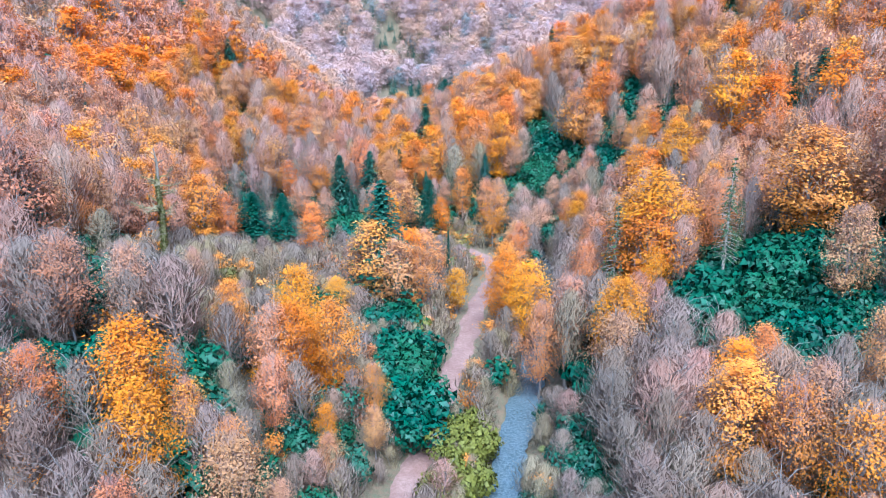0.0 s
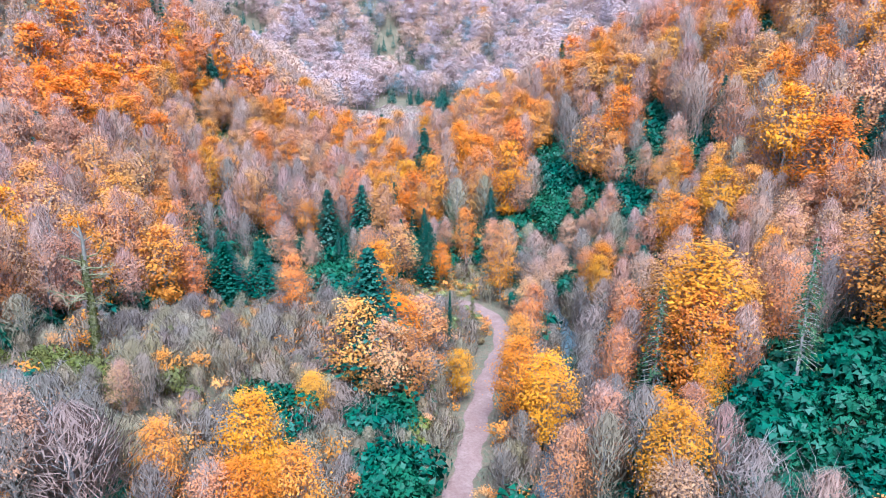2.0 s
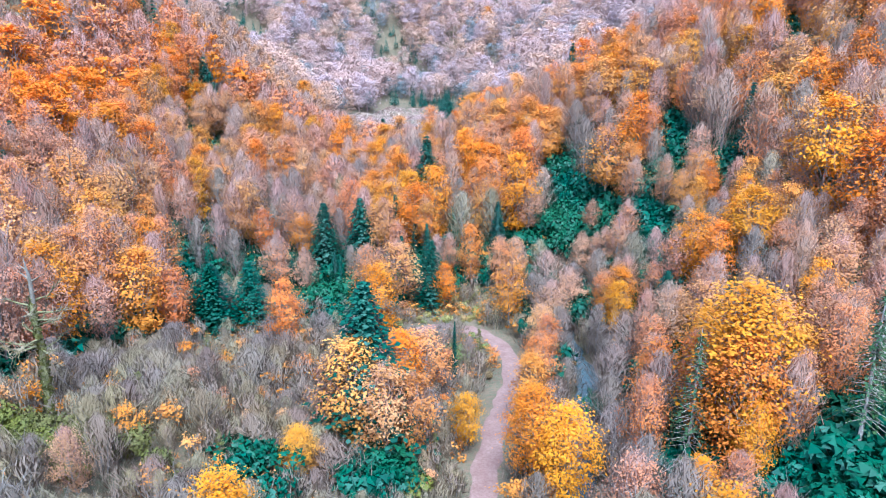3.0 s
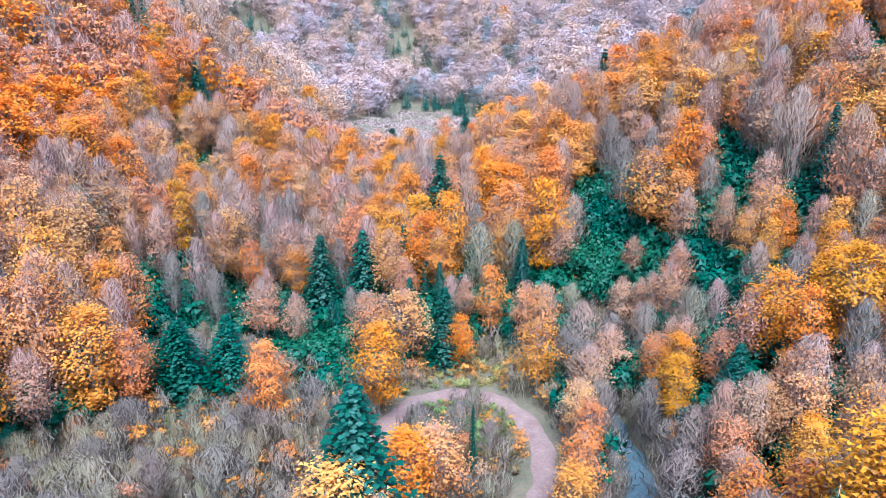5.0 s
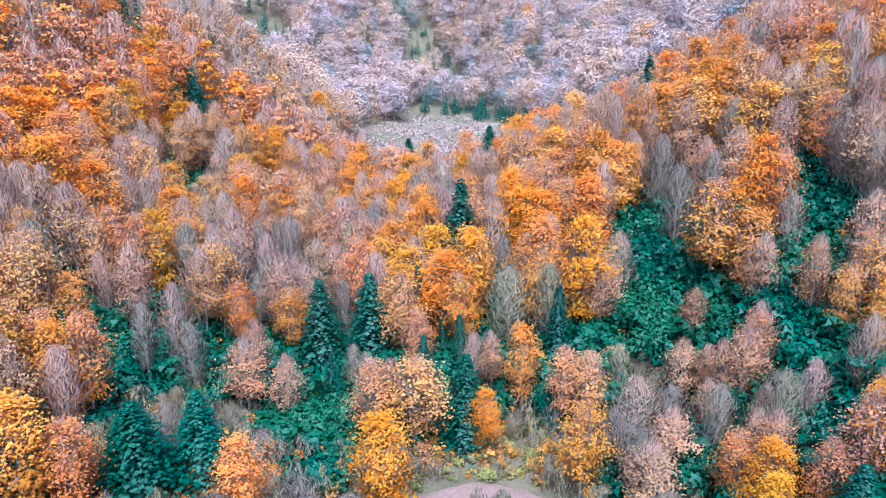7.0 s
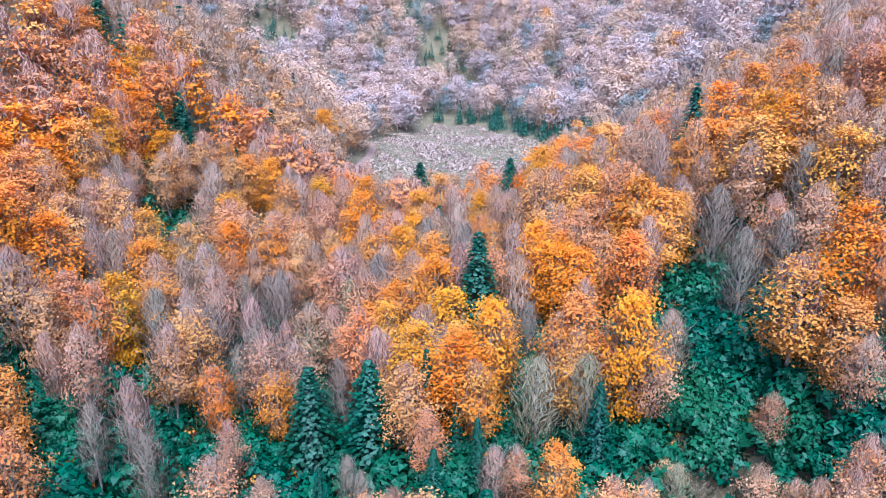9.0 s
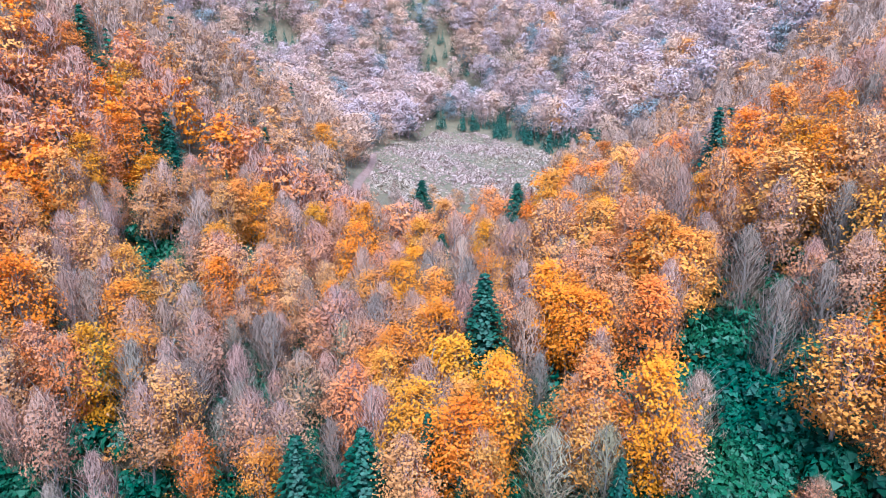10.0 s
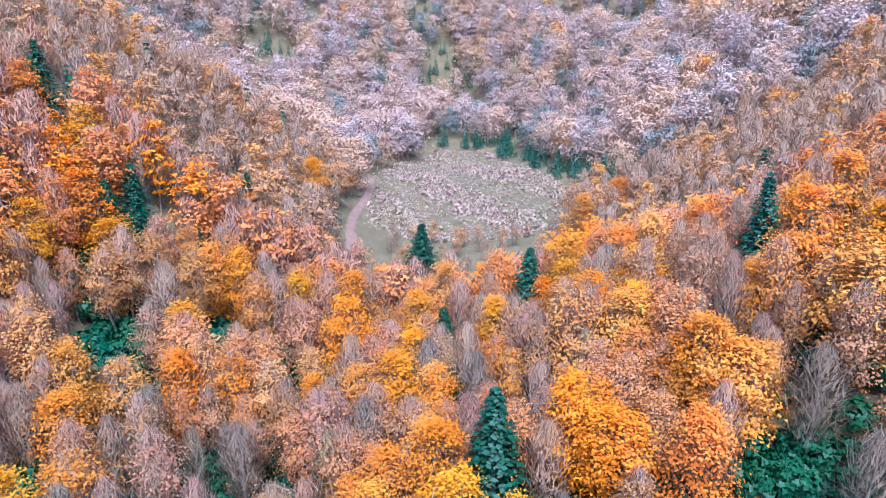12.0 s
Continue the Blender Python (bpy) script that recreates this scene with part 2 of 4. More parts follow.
def ground_height(x, y):
    x, y = np.atleast_1d(np.asarray(x, float)), np.atleast_1d(np.asarray(y, float))
    py = np.array([r[0] for r in PROF], float)
    rows = np.array([r[1] for r in PROF], float)
    xc, yc = np.clip(x, -120, 110), np.clip(y, 60, 850)
    across = hermite(PROF_X, rows, xc)[0]                      # one value a station
    m = np.gradient(across, py, axis=0)
    i = np.clip(np.searchsorted(py, yc) - 1, 0, len(py) - 2)
    k = np.arange(x.size)
    h = py[i + 1] - py[i]
    t = (yc - py[i]) / h
    z = ((2 * t**3 - 3 * t**2 + 1) * across[i, k] + (t**3 - 2 * t**2 + t) * h * m[i, k]
         + (-2 * t**3 + 3 * t**2) * across[i + 1, k] + (t**3 - t**2) * h * m[i + 1, k])
    left_grade = np.interp(y, [60, 300, 420, 520, 640, 760, 900], [0.45, 0.74, 0.60, 0.22, 0.25, 0.30, 0.10])
    right_grade = np.interp(y, [60, 250, 340, 450, 640, 760, 900], [0.68, 0.66, 0.62, 0.66, 0.62, 0.45, 0.15])
    z += np.minimum(np.maximum(-120 - x, 0), 260) * left_grade + np.minimum(np.maximum(x - 110, 0), 260) * right_grade   # the flanks climb on
    z += np.minimum(np.maximum(y - 850, 0) * 0.55, 190) - np.minimum(np.maximum(60 - y, 0) * 0.02, 6)
    rough = step01(np.abs(x - 4), 18, 60) + step01(y, 215, 260)
    rough = np.clip(rough, 0, 1) * (1 - 0.85 * step01(y, 380, 420) * (1 - step01(y, 640, 690)) * (1 - step01(np.abs(x + 20), 60, 110)))
    for kx, ky, p, w in WAVES:
        z += rough * 0.075 * w * np.sin(x * kx + y * ky + p) * (0.6 + 0.4 * np.sin(0.37 * x * ky - 0.41 * y * kx + 2 * p))
    bank = np.clip(step01(np.abs(x - 4), 45, 78) + step01(y, 212, 245), 0, 1) * (1 - step01(y, 380, 420))
    z -= 5.0 * bank
    far = step01(y, 650, 760)
    z += far * (14 * np.sin(x / 27 + y / 60) + 6 * np.sin(x / 15 - y / 45 + 1) + 15 * np.sin(x / 62 - y / 110))
    z += step01(np.hypot(x, y - 300), 900, 1600) * (40 * np.sin(x / 210 + 1) + 35 * np.sin(y / 260 + x / 330))
    near_road = 1 - step01(line_distance(ROAD, x, y), 2.6, 8.0)
    z = z * (1 - near_road) + 0.0 * near_road
    ds = line_distance(STREAM, x, y)
    z = np.where(ds < 9, z * step01(ds, 2.0, 9.0) - 2.0 * (1 - step01(ds, 2.2, 5.0)), z)
    return z


def mesh_from(name, verts, tris, materials, mat_index=None, smooth=False, normals=None):
    """A triangle mesh from arrays."""
    me = bpy.data.meshes.new(name)
    verts, tris = np.asarray(verts, np.float32), np.asarray(tris, np.int32)
    me.vertices.add(len(verts))
    me.vertices.foreach_set("co", verts.ravel())
    me.loops.add(tris.size)
    me.loops.foreach_set("vertex_index", tris.ravel())
    me.polygons.add(len(tris))
    me.polygons.foreach_set("loop_start", np.arange(0, tris.size, 3, dtype=np.int32))
    if mat_index is not None:
        me.polygons.foreach_set("material_index", np.asarray(mat_index, np.int32))
    if smooth:
        me.polygons.foreach_set("use_smooth", np.ones(len(tris), bool))
    for mat in materials:
        me.materials.append(mat)
    me.update(calc_edges=True)
    if normals is not None:
        me.polygons.foreach_set("use_smooth", np.ones(len(tris), bool))
        me.normals_split_custom_set_from_vertices(np.asarray(normals, np.float32))
    return me


def axis(stops):
    """Coordinates from (start, end, step) stretches."""
    out = []
    for a, b, s in stops:
        out += list(np.linspace(a, b, max(2, round((b - a) / s) + 1)))[:-1]
    return np.array(out + [stops[-1][1]])


gx = axis(((-2600, -700, 95), (-700, -300, 25), (-300, -150, 8), (-150, -30, 3), (-30, 45, 1.5), (45, 150, 3), (150, 300, 8), (300, 700, 25), (700, 2600, 95)))
gy = axis(((-900, -100, 80), (-100, 50, 15), (50, 215, 1.8), (215, 330, 3), (330, 700, 6), (700, 1100, 10), (1100, 3000, 80)))
GX, GY = np.meshgrid(gx, gy)
GZ = ground_height(GX.ravel(), GY.ravel())
nx, ny = len(gx), len(gy)
ii = (np.arange(ny - 1)[:, None] * nx + np.arange(nx - 1)[None]).ravel()
tris = np.concatenate([np.stack([ii, ii + 1, ii + nx + 1], 1), np.stack([ii, ii + nx + 1, ii + nx], 1)])
ground = new("ground", mesh_from("ground", np.stack([GX.ravel(), GY.ravel(), GZ], 1), tris, [M_GROUND], None, True))
tagged(ground, "steep valley ground of rust-brown leaf litter", "ground", kind="structure")


HEIGHT = GZ.reshape(ny, nx)


def gz(x, y):
    """The height of the ground sheet at a place."""
    i, j = int(np.clip(np.searchsorted(gx, x) - 1, 0, nx - 2)), int(np.clip(np.searchsorted(gy, y) - 1, 0, ny - 2))
    u, v = (x - gx[i]) / (gx[i + 1] - gx[i]), (y - gy[j]) / (gy[j + 1] - gy[j])
    return float((HEIGHT[j, i] * (1 - u) + HEIGHT[j, i + 1] * u) * (1 - v) + (HEIGHT[j + 1, i] * (1 - u) + HEIGHT[j + 1, i + 1] * u) * v)


def smooth_line(pts, step=1.2):
    """Points every step or so along a smooth curve through pts."""
    p = np.array(pts, float)
    s = np.r_[0, np.cumsum(np.hypot(*np.diff(p, axis=0).T))]
    q = np.linspace(0, s[-1], int(s[-1] / step) + 1)
    return np.stack([hermite(s, p[:, 0], q)[0], hermite(s, p[:, 1], q)[0]], 1)


def ribbon(name, pts, half, lift, material, rng, drape=True, level=None, crown=0.08):
    """A strip with uneven edges along a line."""
    c = smooth_line(pts)
    d = np.gradient(c, axis=0)
    d /= np.linalg.norm(d, axis=1)[:, None]
    n = np.stack([-d[:, 1], d[:, 0]], 1)
    offs = np.array([-1, -0.72, -0.35, 0, 0.35, 0.72, 1])
    wob_l = 1 + 0.14 * np.sin(np.arange(len(c)) * 0.9) + rng.normal(0, 0.07, len(c))
    wob_r = 1 + 0.14 * np.sin(np.arange(len(c)) * 0.7 + 2) + rng.normal(0, 0.07, len(c))
    verts = []
    for o in offs:
        w = half * o * (wob_r if o > 0 else wob_l)
        q = c + n * w[:, None]
        z = ground_height(q[:, 0], q[:, 1]) if drape else np.zeros(len(c))
        if level is not None:
            z = np.full(len(c), level)
        z = z + lift + crown * (1 - o * o) - 0.06 * (abs(abs(o) - 0.35) < 0.01) * (crown > 0)
        if abs(o) == 1:
            z = z - lift - 0.05
        verts.append(np.c_[q, z])
    m, k = len(offs), len(c)
    v = np.concatenate(verts)
    ii = (np.arange(m - 1)[:, None] * k + np.arange(k - 1)[None]).ravel()
    f = np.concatenate([np.stack([ii, ii + k + 1, ii + 1], 1), np.stack([ii, ii + k, ii + k + 1], 1)])
    f = f[:, ::-1]
    return new(name, mesh_from(name, v, f, [material], None, True))


rng0 = np.random.default_rng(5)
tagged(ribbon("road", ROAD, 2.1, 0.10, M_ROAD, rng0), "narrow rose-coloured dirt road with a hairpin bend", "road", kind="structure")
tagged(ribbon("track", FARTRACK, 2.0, 0.5, M_ROAD, rng0, crown=0.0), "pale dirt track along the meadow's edge", "track", kind="structure")
tagged(ribbon("water", STREAM, 2.5, 0.0, M_WATER, rng0, False, -1.15, 0.0), "dark slate-blue stream between bare trees", "stream", kind="structure")


# ---------------------------------------------------------------- tree building
class Geo:
    """Triangles gathered before they become one mesh."""

    def __init__(self):
        self.v, self.f, self.m, self.nv, self.n = [], [], [], [], 0

    def add(self, v, f, mat=0, nv=None):
        v, f = np.asarray(v, float).reshape(-1, 3), np.asarray(f, int).reshape(-1, 3)
        self.v.append(v)
        self.f.append(f + self.n)
        self.m.append(np.full(len(f), mat))
        self.nv.append(np.zeros_like(v) if nv is None else nv)
        self.n += len(v)

    def tube(self, pts, radii, sides=5, mat=0):
        pts = np.asarray(pts, float)
        k = len(pts)
        d = np.gradient(pts, axis=0)
        d /= np.linalg.norm(d, axis=1)[:, None] + 1e-9
        ref = np.where(np.abs(d[:, 2:3]) > 0.9, [[1.0, 0, 0]], [[0, 0, 1.0]])
        u = np.cross(d, ref)
        u /= np.linalg.norm(u, axis=1)[:, None] + 1e-9
        w = np.cross(d, u)
        a = np.arange(sides) * 2 * math.pi / sides
        ring = pts[:, None] + np.asarray(radii)[:, None, None] * (np.cos(a)[None, :, None] * u[:, None] + np.sin(a)[None, :, None] * w[:, None])
        f = []
        for i in range(k - 1):
            for j in range(sides):
                p, q = i * sides + j, i * sides + (j + 1) % sides
                f += [(p, q, q + sides), (p, q + sides, p + sides)]
        self.add(ring.reshape(-1, 3), f, mat)

    def slivers(self, base, tip, width, rng, mat=0, soft=None):
        """Thin twigs, each one narrow three-cornered blade. soft: the way out of the crown, which shades it as a whole."""
        d = tip - base
        n = len(base)
        side = unit(np.cross(d, rng.normal(size=(n, 3))))
        soft = unit(tip * np.array([1, 1, 0])) * 0.7 + np.array([0, 0, 0.8]) if soft is None else soft
        side = np.where((np.cross(side, d) * soft).sum(1)[:, None] < 0, -side, side)
        w = np.asarray(width).reshape(-1, 1) / 2
        v = np.stack([base - side * w, base + side * w, tip], 1).reshape(-1, 3)
        self.add(v, np.arange(3 * n).reshape(-1, 3), mat, np.repeat(unit(soft), 3, axis=0))

    def leaves(self, c, size, normal, rng, mat=0, slim=0.62, kite=False, soft=None, calm=0.22):
        """Clumps of leaves, each a small folded kite or a three-cornered spray. soft: the way out of the crown, which shades it as a whole."""
        n = len(c)
        normal = normal / (np.linalg.norm(normal, axis=1)[:, None] + 1e-9)
        if soft is not None:
            soft = soft / (np.linalg.norm(soft, axis=1)[:, None] + 1e-9)
            normal = np.where((normal * soft).sum(1)[:, None] < 0, -normal, normal)
        u = np.cross(normal, rng.normal(size=(n, 3)))
        u /= np.linalg.norm(u, axis=1)[:, None] + 1e-9
        w = np.cross(normal, u)
        s = np.asarray(size).reshape(-1, 1)
        k = 4 if kite else 3
        nv = None if soft is None else np.repeat(unit(soft + calm * normal), k, axis=0)
        if kite:
            fold = normal * s * rng.uniform(-0.22, 0.22, (n, 1))
            v = np.stack([c - u * s * 0.5, c - w * s * slim * 0.5 + fold, c + u * s * 0.5, c + w * s * slim * 0.5 + fold], 1).reshape(-1, 3)
            q = np.arange(n)[:, None] * 4
            self.add(v, np.concatenate([q + [[0, 1, 2]], q + [[0, 2, 3]]]), mat, nv)
        else:
            skew = u * s * rng.uniform(-0.3, 0.3, (n, 1))
            v = np.stack([c - u * s * 0.52 - w * s * slim * 0.4, c + u * s * 0.52 - w * s * slim * 0.4, c + w * s * slim * 0.8 + skew], 1).reshape(-1, 3)
            self.add(v, np.arange(3 * n).reshape(-1, 3), mat, nv)

    def normals(self):
        return np.concatenate(self.nv)

    def arrays(self):
        return np.concatenate(self.v), np.concatenate(self.f), np.concatenate(self.m)

    def mesh(self, name, materials, smooth=False):
        v, f, m = self.arrays()
        return mesh_from(name, v, f, materials, m, smooth, self.normals() if any(a.any() for a in self.nv) else None)


def unit(v):
    return v / (np.linalg.norm(v, axis=-1, keepdims=True) + 1e-9)


def broad_skeleton(rng, H, R, limbs, bole, g, bark_mat, sides, upness=0.75):
    """Trunk and rising limbs."""
    lean = rng.normal(0, 0.025, 2)
    zs = np.array([-0.6, 0.12, 0.35, 0.6, 0.82, 0.97]) * H
    zs[0] = -0.6
    trunk = np.c_[lean[0] * zs + rng.normal(0, 0.012 * H, 6) * (zs > 1), lean[1] * zs + rng.normal(0, 0.012 * H, 6) * (zs > 1), zs]
    rad = H * np.array([0.017, 0.0135, 0.011, 0.008, 0.0045, 0.0015])
    rad[0] *= 1.25
    g.tube(trunk, rad, sides, bark_mat)
    ang = rng.uniform(0, 6.28)
    for i in range(limbs):
        h = bole + (0.93 - bole) * (i + rng.uniform(0, 0.8)) / limbs
        ang += 2.4 + rng.normal(0, 0.4)
        start = np.array([np.interp(h * H, zs, trunk[:, 0]), np.interp(h * H, zs, trunk[:, 1]), h * H])
        shape = math.sin(min(1, max(0.06, (1.04 - h) / (1.04 - bole))) ** 0.75 * math.pi * 0.60)
        reach = R * shape * rng.uniform(0.75, 1.15)
        out = np.array([math.cos(ang), math.sin(ang), 0])
        rise = reach * upness * rng.uniform(0.7, 1.5)
        mid = start + out * reach * 0.5 + np.array([0, 0, rise * 0.62])
        end = start + out * reach + np.array([0, 0, rise])
        end[2] = min(end[2], H * 1.02)
        g.tube([start, mid, end], np.array([0.0044, 0.0027, 0.0009]) * H * (1.15 - 0.6 * h), max(3, sides - 2), bark_mat)

def crown_points(rng, n, H, R, low, rise, shell):
    """Places inside a lumpy egg-shaped crown, and the way out of it at each."""
    t = 0.04 + 0.96 * rng.uniform(0, 1, n) ** rise
    a, rho = rng.uniform(0, 6.283, n), (shell + (1 - shell) * rng.uniform(0, 1, n) ** 0.7) * rng.uniform(0.8, 1.16, n)
    p1, p2 = rng.uniform(0, 6.28, 2)
    lump = 1 + 0.22 * np.sin(3 * a + p1 + 4 * t) + 0.15 * np.sin(5 * a + p2 - 9 * t)
    wide = np.sin(math.pi * np.clip(t, 0.02, 0.985) ** 0.85) ** 0.62 * rho
    c = np.stack([R * wide * lump * np.cos(a), R * wide * lump * np.sin(a), (low + (1 - low) * t) * H], 1)
    ripple = 0.30 * np.sin(3 * a + p1 + 4 * t) * rho
    soft = np.stack([np.cos(a) * wide, np.sin(a) * wide, 1.1 * (t - 0.22) + ripple], 1)
    return c, unit(soft), t


def broom(rng, g, H, R, low, n, width, mat=0, rise=0.75, shell=0.15, steep=0.10):
    """Fine twigs that rise and spread towards the outside of the crown."""
    tip, soft, t = crown_points(rng, n, H, R, low, rise, shell)
    base = tip * np.array([0.70, 0.70, 1]) - np.array([0, 0, steep * H]) * rng.uniform(0.4, 1.4, (n, 1))
    base[:, 2] = np.maximum(base[:, 2], 0.05)
    base += rng.normal(0, 0.14 * R, (n, 3)) * np.array([1, 1, 0.3])
    g.slivers(base, tip, width * rng.uniform(0.6, 1.4, n), rng, mat, soft)


def leaf_layers(rng, g, H, R, low, clumps, per, size, mat=0, rise=0.9, top=1.0, shell=0.45):
    """Leaves in flat sprays, one over the other, with air between them."""
    c, soft, t = crown_points(rng, clumps, H * top, R, low / top, rise, shell)
    c, soft = np.repeat(c, per, axis=0), np.repeat(soft, per, axis=0)
    n = len(c)
    c = c + rng.normal(0, 1, (n, 3)) * np.array([0.24, 0.24, 0.10]) * R
    nrm = rng.normal(0, 0.40, (n, 3)) + soft * 0.7 + np.array([0, 0, 0.45])
    g.leaves(c, size * rng.uniform(0.6, 1.4, n), nrm, rng, mat, 0.6, soft=soft, calm=0.16)


def leafy_tree(rng, H, R, clumps, per, leaf_size, twigs, twig_w, limbs, sides, top=1.0, low=0.16):
    trunk, crown = Geo(), Geo()
    broad_skeleton(rng, H, R, limbs, 0.20, trunk, 0, sides, 0.85)
    if twigs:
        broom(rng, trunk, H, R * 1.02, 0.3, twigs, twig_w, 1, 0.6, 0.5)
    leaf_layers(rng, crown, H, R, low, clumps, per, leaf_size, top=top)
    return trunk, crown


def bare_tree(rng, H, R, twigs, twig_w, limbs, sides, bole=0.3):
    trunk, crown = Geo(), Geo()
    broad_skeleton(rng, H, R, limbs, bole, trunk, 0, sides, 1.1)
    broom(rng, crown, H, R, 0.26, twigs, twig_w)
    return trunk, crown


def scrub(rng, H, R, twigs, twig_w, stalks=9):
    """A many-stemmed leafless shrub."""
    stems, crown = Geo(), Geo()
    for i in range(stalks):
        a, r = rng.uniform(0, 6.28), R * rng.uniform(0.25, 0.9)
        foot = np.array([math.cos(a) * 0.2, math.sin(a) * 0.2, -0.3])
        end = np.array([math.cos(a) * r, math.sin(a) * r, H * rng.uniform(0.6, 0.9)])
        mid = foot * 0.5 + end * 0.5 + np.array([0, 0, 0.12 * H])
        stems.tube([foot, mid, end], [0.045, 0.028, 0.01], 3)
    broom(rng, crown, H, R, 0.0, twigs, twig_w, rise=0.7, steep=0.22)
    return stems, crown


def conifer(rng, H, R, tiers, arms, kites, size, sides, low=0.06, droop=0.35, open_=0.0):
    trunk, crown = Geo(), Geo()
    zs = np.array([-0.5, 0.3 * H, 0.7 * H, H])
    trunk.tube(np.c_[rng.normal(0, 0.05, 4), rng.normal(0, 0.05, 4), zs], H * np.array([0.017, 0.012, 0.007, 0.001]), sides)
    for i in range(tiers):
        h = low + (0.985 - low) * (i + rng.uniform(-0.2, 0.2)) / tiers
        h = max(low, h)
        reach0 = R * ((1 - h) / (1 - low)) ** 0.85 + 0.12
        a0 = rng.uniform(0, 6.28)
        for j in range(arms):
            if rng.random() < open_:
                continue
            a = a0 + j * 6.283 / arms + rng.normal(0, 0.18)
            reach = reach0 * rng.uniform(0.72, 1.2)
            out = np.array([math.cos(a), math.sin(a), 0])
            t = (np.arange(kites) + 0.6) / kites
            z = h * H - droop * reach * t**1.4 + 0.10 * reach
            c = out * (t * reach)[:, None] + np.c_[np.zeros(kites), np.zeros(kites), z]
            c = c + rng.normal(0, 0.07 * reach + 0.03, (kites, 3))
            nrm = np.array([0, 0, 1.0]) + out * 0.45 + rng.normal(0, 0.3, (kites, 3))
            crown.leaves(c, size * (0.55 + 0.5 * reach / R) * rng.uniform(0.75, 1.25, kites), nrm, rng, 0, 0.75, True, np.array([0, 0, 0.55]) + out * 0.8 + 0 * c)
            if open_ and reach > 0.5:
                trunk.tube([[0, 0, h * H], out * reach * 0.8 + np.array([0, 0, h * H - droop * reach * 0.6])], [0.05, 0.015], 3)
    return trunk, crown


def bush(rng, R, H, count, size):
    """An evergreen shrub of several domes of leaves on short stems."""
    stems, crown = Geo(), Geo()
    for k in range(5):
        a, r = rng.uniform(0, 6.28), R * rng.uniform(0, 0.6)
        c0 = np.array([math.cos(a) * r, math.sin(a) * r, H * rng.uniform(0.35, 0.65)])
        n = count // 5
        d = unit(rng.normal(size=(n, 3)) + np.array([0, 0, 0.35]))
        rad = np.array([R * 0.55, R * 0.55, H * 0.42]) * rng.uniform(0.8, 1.15)
        crown.leaves(c0 + d * rad * rng.uniform(0.7, 1.05, (n, 1)), size * rng.uniform(0.6, 1.4, n), d + rng.normal(0, 0.45, (n, 3)), rng, 0, 0.7, soft=d + np.array([0, 0, 0.3]))
        stems.tube([[0, 0, -0.3], c0], [0.06, 0.02], 3)
    return stems, crown


# kind: (name, label, category, crown material, trunk materials)
KINDS = {
    "orange": ("beech_tree", "tall beech tree in full bright orange leaf", "tree", M_ORANGE, (M_BARK, M_TWIG)),
    "gold": ("golden_tree", "broad-leaved tree in golden yellow autumn leaf", "tree", M_GOLD, (M_BARK, M_TWIG)),
    "copper": ("copper_beech_tree", "beech tree with thinning copper-orange leaves", "tree", M_COPPER, (M_BARK, M_ROSE)),
    "rust": ("rust_beech_tree", "half-bare beech tree with dull rust-pink leaves", "tree", M_RUST, (M_BARK, M_ROSE)),
    "bare": ("bare_tree", "leafless grey tree with fine lilac twigs", "tree", M_TWIG, (M_BARK,)),
    "pale": ("pale_bare_tree", "leafless tree with pale straw-grey branches", "tree", M_PALE, (M_BARK,)),
    "rose": ("rosy_bare_tree", "almost leafless tree with rosy grey twigs", "tree", M_ROSE, (M_BARK,)),
    "fir": ("fir_tree", "dark green fir tree with drooping branches", "conifer", M_NEEDLE, (M_DARKBARK,)),
    "pine": ("pine_tree", "sparse green pine on a tall bare pale trunk", "conifer", M_PINE, (M_PINEBARK,)),
    "laurel": ("laurel_bush", "dense dark green evergreen laurel bush", "bush", M_LAUREL, (M_DARKBARK,)),
    "olive": ("olive_bush", "olive-green evergreen bush on the slope", "bush", M_OLIVE, (M_DARKBARK,)),
    "bramble": ("bramble_bush", "low green and russet bramble bush", "bush", M_BRAMBLE, (M_DARKBARK,)),
    "scrub": ("bare_shrub", "leafless many-stemmed lilac-grey shrub", "shrub", M_TWIG, (M_BARK,)),
    "palescrub": ("pale_shrub", "leafless many-stemmed straw-coloured shrub", "shrub", M_PALE, (M_BARK,)),
    "goldscrub": ("yellow_shrub", "low shrub in golden yellow leaf", "shrub", M_GOLD, (M_BARK,)),
    "rustscrub": ("rust_shrub", "low shrub with rust-coloured leaves", "shrub", M_COPPER, (M_BARK,)),
    "ivy": ("ivy_clad_tree", "slender tree wrapped in yellow-green ivy", "tree", M_OLIVE, (M_BARK, M_PALE)),
}


